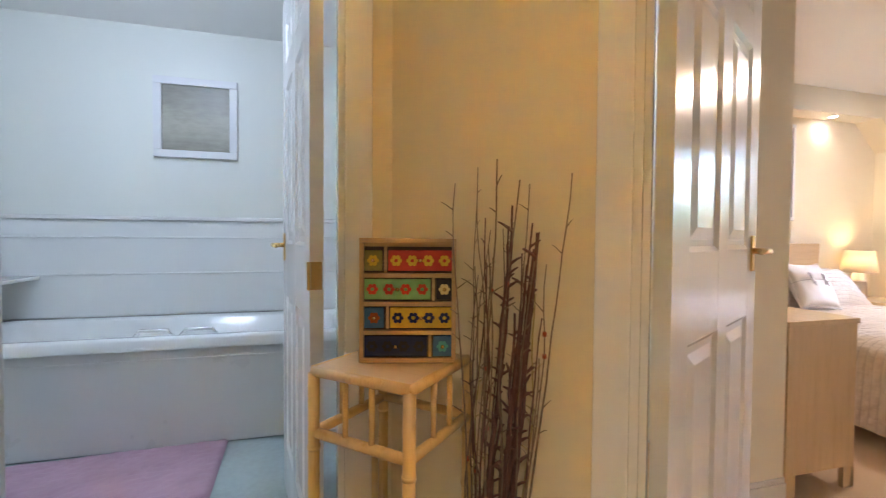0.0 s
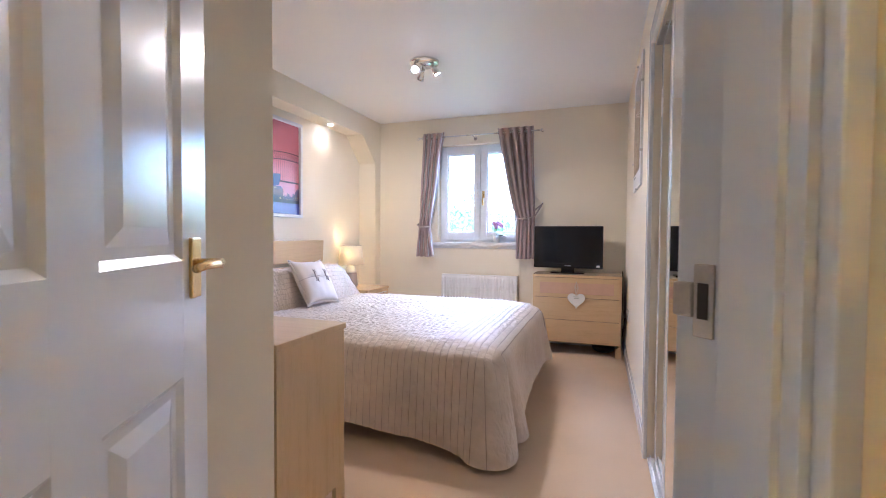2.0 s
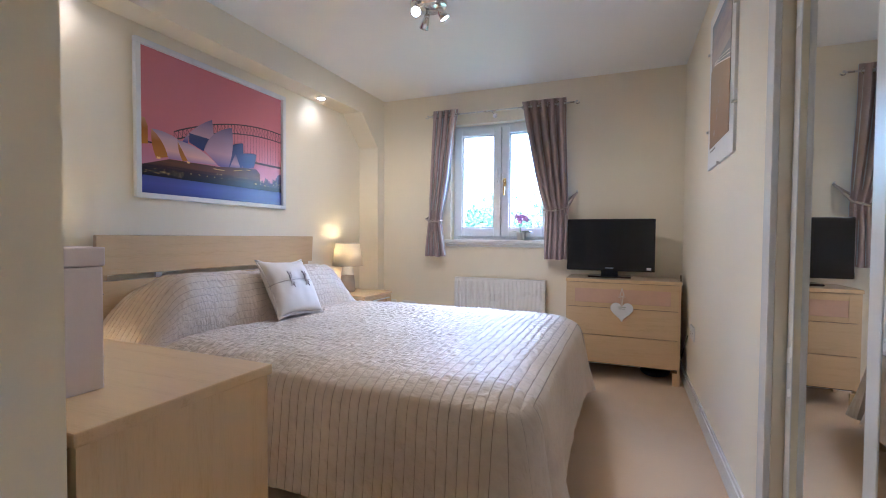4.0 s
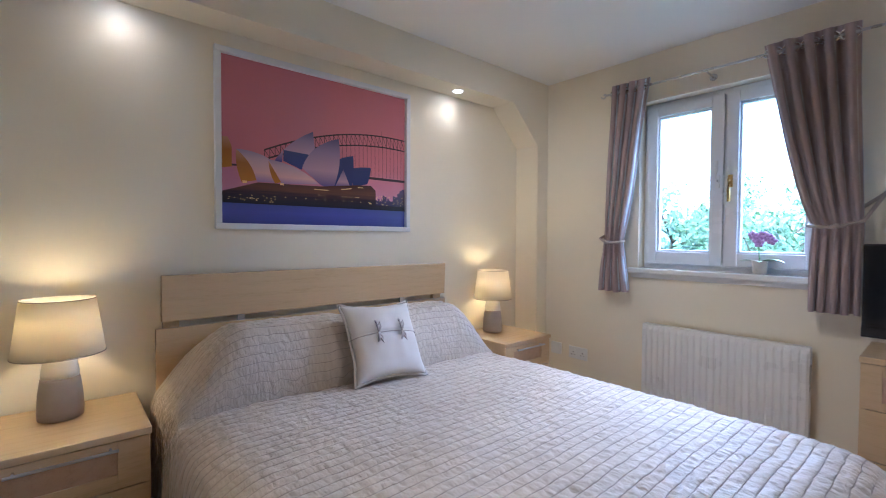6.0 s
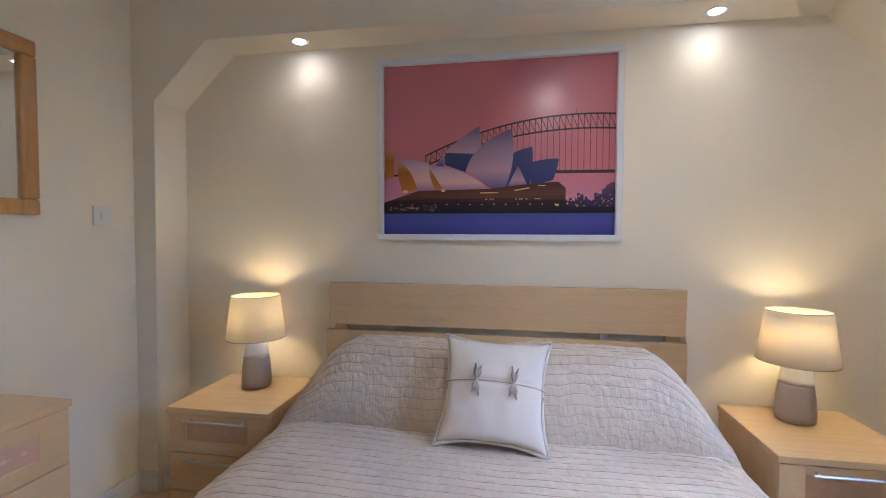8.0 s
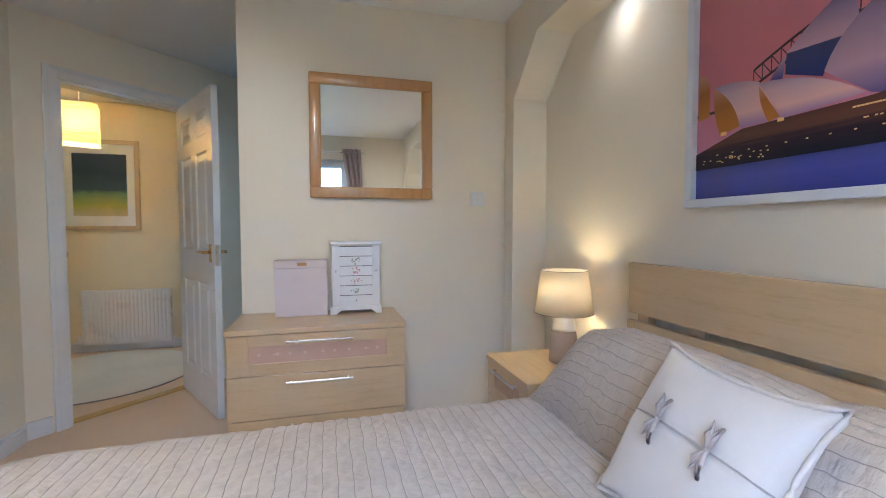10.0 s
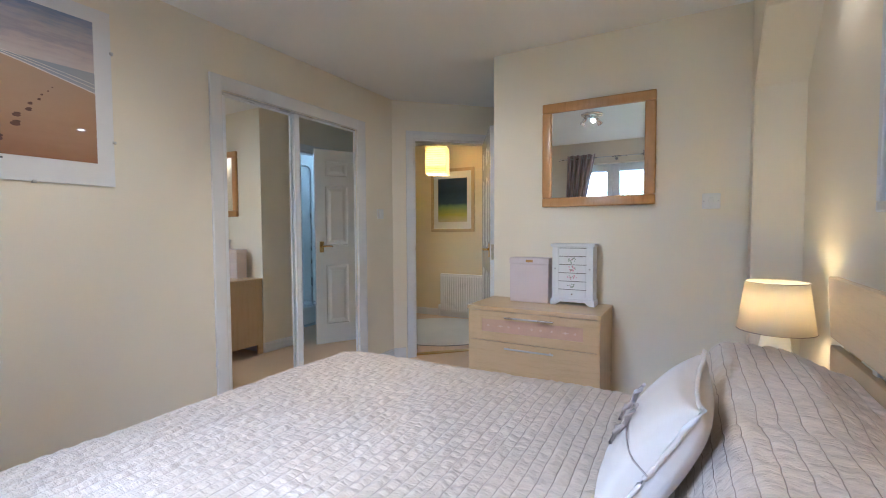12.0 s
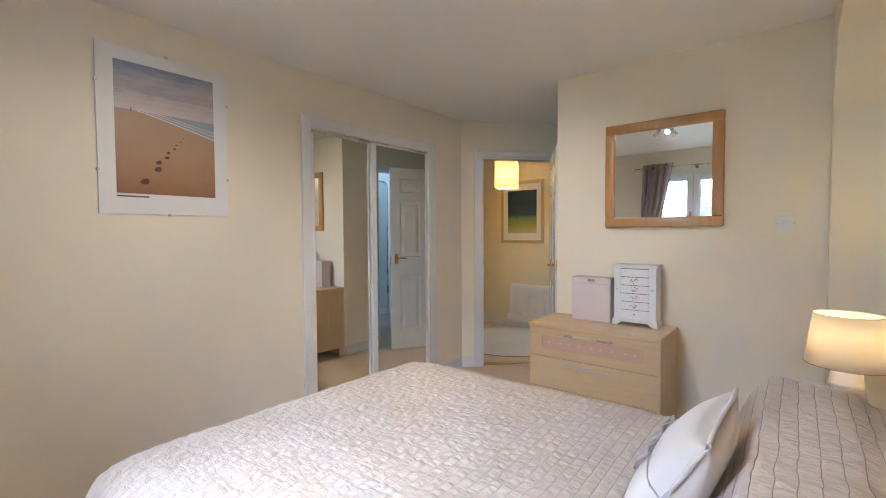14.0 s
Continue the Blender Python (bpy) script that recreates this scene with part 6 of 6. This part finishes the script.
tw = thing("twig_bundle", pose(-3.13, -2.062, 0), "tall bundle of dark bare twigs standing on the floor", "twig arrangement")
rng = random.Random(11)
bud_spots = []
PALE = surface("grey_brown_bark", (0.22, 0.145, 0.09), 0.8, 0.3, 30, 200, 0.6, 0.002)
for k in range(36):
    core = k < 11
    a = k * 2.4
    base = 0.012 if core else 0.028
    sp = rng.uniform(0.0, 0.030) if core else rng.uniform(0.03, 0.12)
    h = rng.uniform(0.78, 1.20) if core else rng.uniform(0.80, 1.20)
    bx_, by_ = base * math.cos(a), base * math.sin(a)
    tx, ty = bx_ + sp * math.cos(a), by_ + sp * math.sin(a) * 0.6
    if (tx + ty) > 0.06:
        tx, ty = tx - 0.05, ty - 0.05
    lean = 0.05 if core else 0.03
    tx, ty = tx + lean, ty - lean
    n = 22
    ptsk = []
    for i in range(n + 1):
        f = i / n
        bend = (0.020 if core else 0.035) * noise.noise((f * 3, k * 3.1, 0)) + (0.012 if core else 0.008) * noise.noise((f * 9, k * 3.1, 3))
        bow = 0.25 * sp * math.sin(math.pi * f)
        ptsk.append((bx_ + (tx - bx_) * f ** 1.3 + bend + bow * math.cos(a + 1), by_ + (ty - by_) * f ** 1.3 + bend * 0.7, 0.002 + h * f))
    bud_spots += [] if core else ptsk[12:20]
    thick = rng.uniform(0.0062, 0.0098) if core else rng.uniform(0.0024, 0.0040)
    bm = tube(bmesh.new(), ptsk, thick, 8, 0.3 if core else 0.4)
    for i in range(2, n):
        if rng.random() < (0.75 if core else 0.4):
            p = Vector(ptsk[i]); an = rng.uniform(0, 6.28)
            l = rng.uniform(0.012, 0.026) if core else rng.uniform(0.010, 0.03)
            tube(bm, [p, p + Vector((math.cos(an) * l * 0.7, math.sin(an) * l * 0.7, l * 0.5)), p + Vector((math.cos(an) * l * 1.1, math.sin(an) * l * 1.1, l * 0.7))], thick * 0.45, 5, 0.5)
            bmesh.ops.create_icosphere(bm, subdivisions=1, radius=thick * 1.15 * (1 - 0.6 * i / n), matrix=Matrix.Translation(p) @ Matrix.Diagonal((1, 1, 1.5, 1)))
    part("twig", bm, TWIG if core or k % 3 == 0 else (STRAW if k % 7 == 5 else PALE), tw, "thick knobbly dark stem" if core else "", True)
BUD = surface("dried_red_bud", (0.35, 0.06, 0.02), 0.6, 0.2, 30)
for k in range(9):
    p = Vector(rng.choice(bud_spots))
    bm = bmesh.new(); bmesh.ops.create_icosphere(bm, subdivisions=1, radius=0.005, matrix=Matrix.Translation(p) @ Matrix.Diagonal((1, 1, 1.4, 1)))
    part("bud", bm, BUD, tw, "small dried red bud", True)

# ---------------------------------------------------------------- bathroom
bt = thing("bath", pose(-4.15, -0.18, 0), "white acrylic bath with a panelled side", "bath")
ACR = surface("white_acrylic", (0.80, 0.81, 0.80), 0.15, 0.015, 4, 60, 0.02)
BTO = (-4.15, -0.18, 0)
PANELM = surface("bath_panel_white", (0.70, 0.70, 0.68), 0.3, 0.02, 4, 60, 0.03)
part("side_panel", off(B(-5.2, -3.30, -0.53, -0.515, 0.012, 0.49, 0.003), BTO), PANELM, bt, "off-white bath panel")
part("panel_moulding", off(B(-5.1, -3.4, -0.534, -0.529, 0.435, 0.445, 0.002), BTO), PANELM, bt)
bm = bmesh.new()
rim = [(0.0, 0.49), (0.0, 0.535), (0.012, 0.548), (0.055, 0.55), (0.085, 0.53), (0.13, 0.25), (0.20, 0.16)]
rings = []
for o_, z in rim:
    x0, x1, y0, y1, r = -5.205 + o_, -3.305 - o_, -0.545 + o_, 0.165 - o_, 0.03 + o_ * 0.7
    ring = []
    for cx, cy, a0 in ((x1 - r, y1 - r, 0), (x0 + r, y1 - r, 90), (x0 + r, y0 + r, 180), (x1 - r, y0 + r, 270)):
        for q in range(7):
            an = radians(a0 + q * 15)
            ring.append(bm.verts.new((cx + r * math.cos(an), cy + r * math.sin(an), z)))
    rings.append(ring)
for a, b in zip(rings, rings[1:]):
    for q in range(len(a)):
        bm.faces.new((a[q], a[(q + 1) % len(a)], b[(q + 1) % len(b)], b[q]))
bm.faces.new(rings[-1])
part("tub", off(bm, BTO), ACR, bt, smooth=True)
for x in (-4.25, -4.05):
    part("grip", off(tube(bmesh.new(), [(x - 0.08, -0.49, 0.548), (x - 0.06, -0.485, 0.575), (x + 0.06, -0.485, 0.575), (x + 0.08, -0.49, 0.548)], 0.009, 8), BTO), CHROME, bt, "chrome grip", True)
wp = thing("wet_wall_panel", pose(-4.15, 0.17, 0.55), "white moulded splash panel above the bath", "wall panel")
WPO = (-4.15, 0.17, 0.55)
part("panel", off(B(-5.215, -3.305, 0.152, 0.168, 0.552, 1.13, 0.003), WPO), ACR, wp)
for z in (0.80, 1.02):
    part("ridge", off(B(-5.21, -3.31, 0.146, 0.153, z, z + 0.012, 0.003), WPO), ACR, wp)
part("cap_rail", off(B(-5.215, -3.305, 0.135, 0.168, 1.13, 1.155, 0.006), WPO), TRIM, wp)
shf = thing("corner_shelf", pose(-5.12, 0.0, 0.78), "white corner shelf at the end of the bath", "shelf")
part("board", B(-0.095, 0.10, -0.20, 0.14, 0, 0.02, 0.006), ACR, shf)
bp = thing("bathroom_picture", frame_of((-4.21, 0.17, 1.52), (1, 0)), "sepia picture in a white frame above the bath", "picture")
part("frame", frame_bars(bmesh.new(), -0.235, 0.235, 0, 0.49, 0.045, -0.025, 0, 0.004), FRAMEW, bp)
part("print", B(-0.192, 0.192, -0.012, 0, 0.043, 0.447), gradient_mat("sepia_print", [(0.0, (0.30, 0.29, 0.24)), (0.4, (0.44, 0.42, 0.35)), (0.6, (0.36, 0.34, 0.28)), (1.0, (0.24, 0.23, 0.20))], "z", 0.3, 0.7), bp, "faded sepia print")
mat_ = thing("bath_mat", pose(-4.35, -0.80, 0.005) @ Matrix.Rotation(0.05, 4, "Z"), "pink shaggy bath mat on the vinyl floor", "bath mat")
bm = bmesh.new()
nxm, nym = 60, 40
g = [[bm.verts.new((-0.45 + 0.9 * i / nxm, -0.26 + 0.52 * j / nym, (0.004 if i in (0, nxm) or j in (0, nym) else 0.018 + 0.008 * noise.noise((i * 0.7, j * 0.7, 0))))) for i in range(nxm + 1)] for j in range(nym + 1)]
for j in range(nym):
    for i in range(nxm):
        bm.faces.new((g[j][i], g[j][i + 1], g[j + 1][i + 1], g[j + 1][i]))
part("woven_top", bm, cloth("pink_towelling", (0.52, 0.33, 0.42), 0.9, 0.3, 300, 0.15, 0.6), mat_, smooth=True)
bl = thing("bathroom_ceiling_light", pose(-4.35, -0.95, ZC), "round white bathroom ceiling light, lit", "ceiling light")
part("dome", lathe(bmesh.new(), [(0.13, 0), (0.13, -0.02), (0.11, -0.055), (0.06, -0.075), (0.0001, -0.08)], 32), glow("cool_lit_dome", (0.80, 0.92, 1.0), 0.3), bl, smooth=True)
lamp("bathroom_light", "POINT", 0.34, (0.84, 0.95, 0.98), pose(-4.35, -0.95, ZC - 0.16), 0.10)

# ---------------------------------------------------------------- shower room behind the open door
tray = thing("shower_tray", pose(-2.55, -0.5, 0.006), "white raised shower tray with a rounded rim", "shower tray")
bm = bmesh.new()
for o_, zz in ((0.0, 0.0), (0.0, 0.205), (0.012, 0.218), (0.05, 0.22), (0.07, 0.205), (0.09, 0.12)):
    ring = [bm.verts.new((sx * (0.63 - o_), sy * (0.485 - o_), zz)) for sx, sy in ((-1, -1), (1, -1), (1, 1), (-1, 1))]
    if o_ or zz:
        for k in range(4):
            bm.faces.new((prev_ring[k], prev_ring[(k + 1) % 4], ring[(k + 1) % 4], ring[k]))
    prev_ring = ring
bm.faces.new(prev_ring)
part("tray", bm, ACR, tray)
scr = thing("shower_screen", pose(-2.45, -0.93, 0.226), "clear glass shower screen with a rounded chrome edge", "shower screen")
SW, SHH, SR = 0.98, 1.73, 0.07
edge = [(0.48, 0), (-SW / 2, 0)] + [(-SW / 2 + SR * (1 - math.cos(q)), SHH - SR + SR * math.sin(q)) for q in (radians(15 * k) for k in range(7))] + [(0.48, SHH)]
gl = part("glass", prism(bmesh.new(), edge, -0.003, 0.003), GLASS, scr); gl.visible_shadow = False
part("edge_trim", tube(bmesh.new(), [(x, 0, z) for x, z in edge[1:]], 0.012, 8), STEEL, scr, "grey metal edge trim", True)
sl = thing("shower_room_light", pose(-2.55, -0.62, ZC), "round white shower room ceiling light, lit", "ceiling light")
part("dome", lathe(bmesh.new(), [(0.13, 0), (0.13, -0.02), (0.11, -0.055), (0.06, -0.075), (0.0001, -0.08)], 32), bpy.data.materials["cool_lit_dome"], sl, smooth=True)
lamp("shower_room_lamp", "POINT", 0.22, (0.70, 0.90, 1.0), pose(-2.55, -0.62, ZC - 0.16), 0.10)

# ---------------------------------------------------------------- outside the window
GRASS = surface("meadow_ground", (0.07, 0.11, 0.035), 0.95, 0.3, 0.2, 8, 0.3, 0.02)
structure("ground", B(2.2, 900, -700, 700, -3.6, -3.4), GRASS, "grass outside the window", "ground")
LEAVES = surface("tree_foliage", (0.10, 0.175, 0.08), 0.6, 0.45, 1.5, 3.0, 0.0)
BARK = surface("tree_bark", (0.09, 0.065, 0.045), 0.9, 0.3, 3, 30, 0.8, 0.02)
HILL = surface("hazy_hill", (0.16, 0.24, 0.20), 0.95, 0.2, 0.01, 0.1, 0)
bm = bmesh.new()
hv = []
for i in range(41):
    y = -420 + 21 * i
    h = 16 + 10 * noise.noise((i * 0.23, 0, 5)) + 3 * noise.noise((i * 0.9, 0, 2))
    hv.append([bm.verts.new((330 + 60 * j, y, -3.4 + h * (0, 0.8, 1.0)[j])) for j in range(3)])
for a, b in zip(hv, hv[1:]):
    for j in (0, 1):
        bm.faces.new((a[j], a[j + 1], b[j + 1], b[j]))
tagged(mesh_ob("hill", bm, HILL, True), "hazy wooded hill on the horizon", "hill", kind="structure")


def tree(x, y, height, spread, seed):
    rg = random.Random(seed)
    t = thing("tree", pose(x, y, -3.4), "leafy green broadleaved tree outside the window", "tree", "trees outside")
    bm = tube(bmesh.new(), [(0, 0, 0), (0.05, 0.03, height * 0.3), (0.0, 0.1, height * 0.6), (0.1, 0.0, height * 0.85)], 0.16, 8, 0.25)
    tips = []
    for k in range(16):
        a, z = rg.uniform(0, 6.28), height * rg.uniform(0.35, 0.8)
        l = spread * rg.uniform(0.5, 0.95)
        tip = Vector((math.cos(a) * l, math.sin(a) * l, z + rg.uniform(0.1, 0.3) * height))
        tube(bm, [(0.03, 0.05, z), tip * 0.5 + Vector((0, 0, z * 0.5)), tip], 0.05, 5, 0.25)
        tips.append(tip)
    part("trunk", bm, BARK, t, smooth=True)
    vs, fs = [], []
    for tip in tips + [Vector((0, 0, height * 0.92)), Vector((0.3, -0.2, height * 0.8)), Vector((-0.3, 0.4, height * 0.7))]:
        for c in range(9):
            cc = tip + Vector((rg.gauss(0, 0.30), rg.gauss(0, 0.30), rg.gauss(0, 0.26))) * spread * 0.55
            for q in range(34):
                p = cc + Vector((rg.gauss(0, 1), rg.gauss(0, 1), rg.gauss(0, 0.8))) * 0.24
                s = rg.uniform(0.07, 0.13)
                u = Vector((rg.gauss(0, 1), rg.gauss(0, 1), rg.gauss(0, 1))).normalized()
                w = u.orthogonal().normalized()
                i0 = len(vs)
                vs += [p - u * s, p + w * s * 0.5, p + u * s, p - w * s * 0.5]
                fs.append((i0, i0 + 1, i0 + 2, i0 + 3))
    me = bpy.data.meshes.new("crown")
    me.from_pydata(vs, [], fs)
    me.materials.append(LEAVES)
    ob = new("crown", me)
    ob.parent = t
    tagged(ob, "dense green leaf clumps", kind="stuff")


for x, y, h, s, sd in ((15, 1.5, 4.9, 2.3, 1), (17, 5.0, 5.3, 2.6, 2), (14.5, 8.2, 5.0, 2.2, 3), (19, -2.0, 5.4, 2.6, 4), (21, 11.5, 5.9, 2.7, 5), (16, 12.0, 5.2, 2.4, 7), (25, 17, 6.0, 3.0, 6)):
    tree(x, y, h * 1.17, s * 1.1, sd)
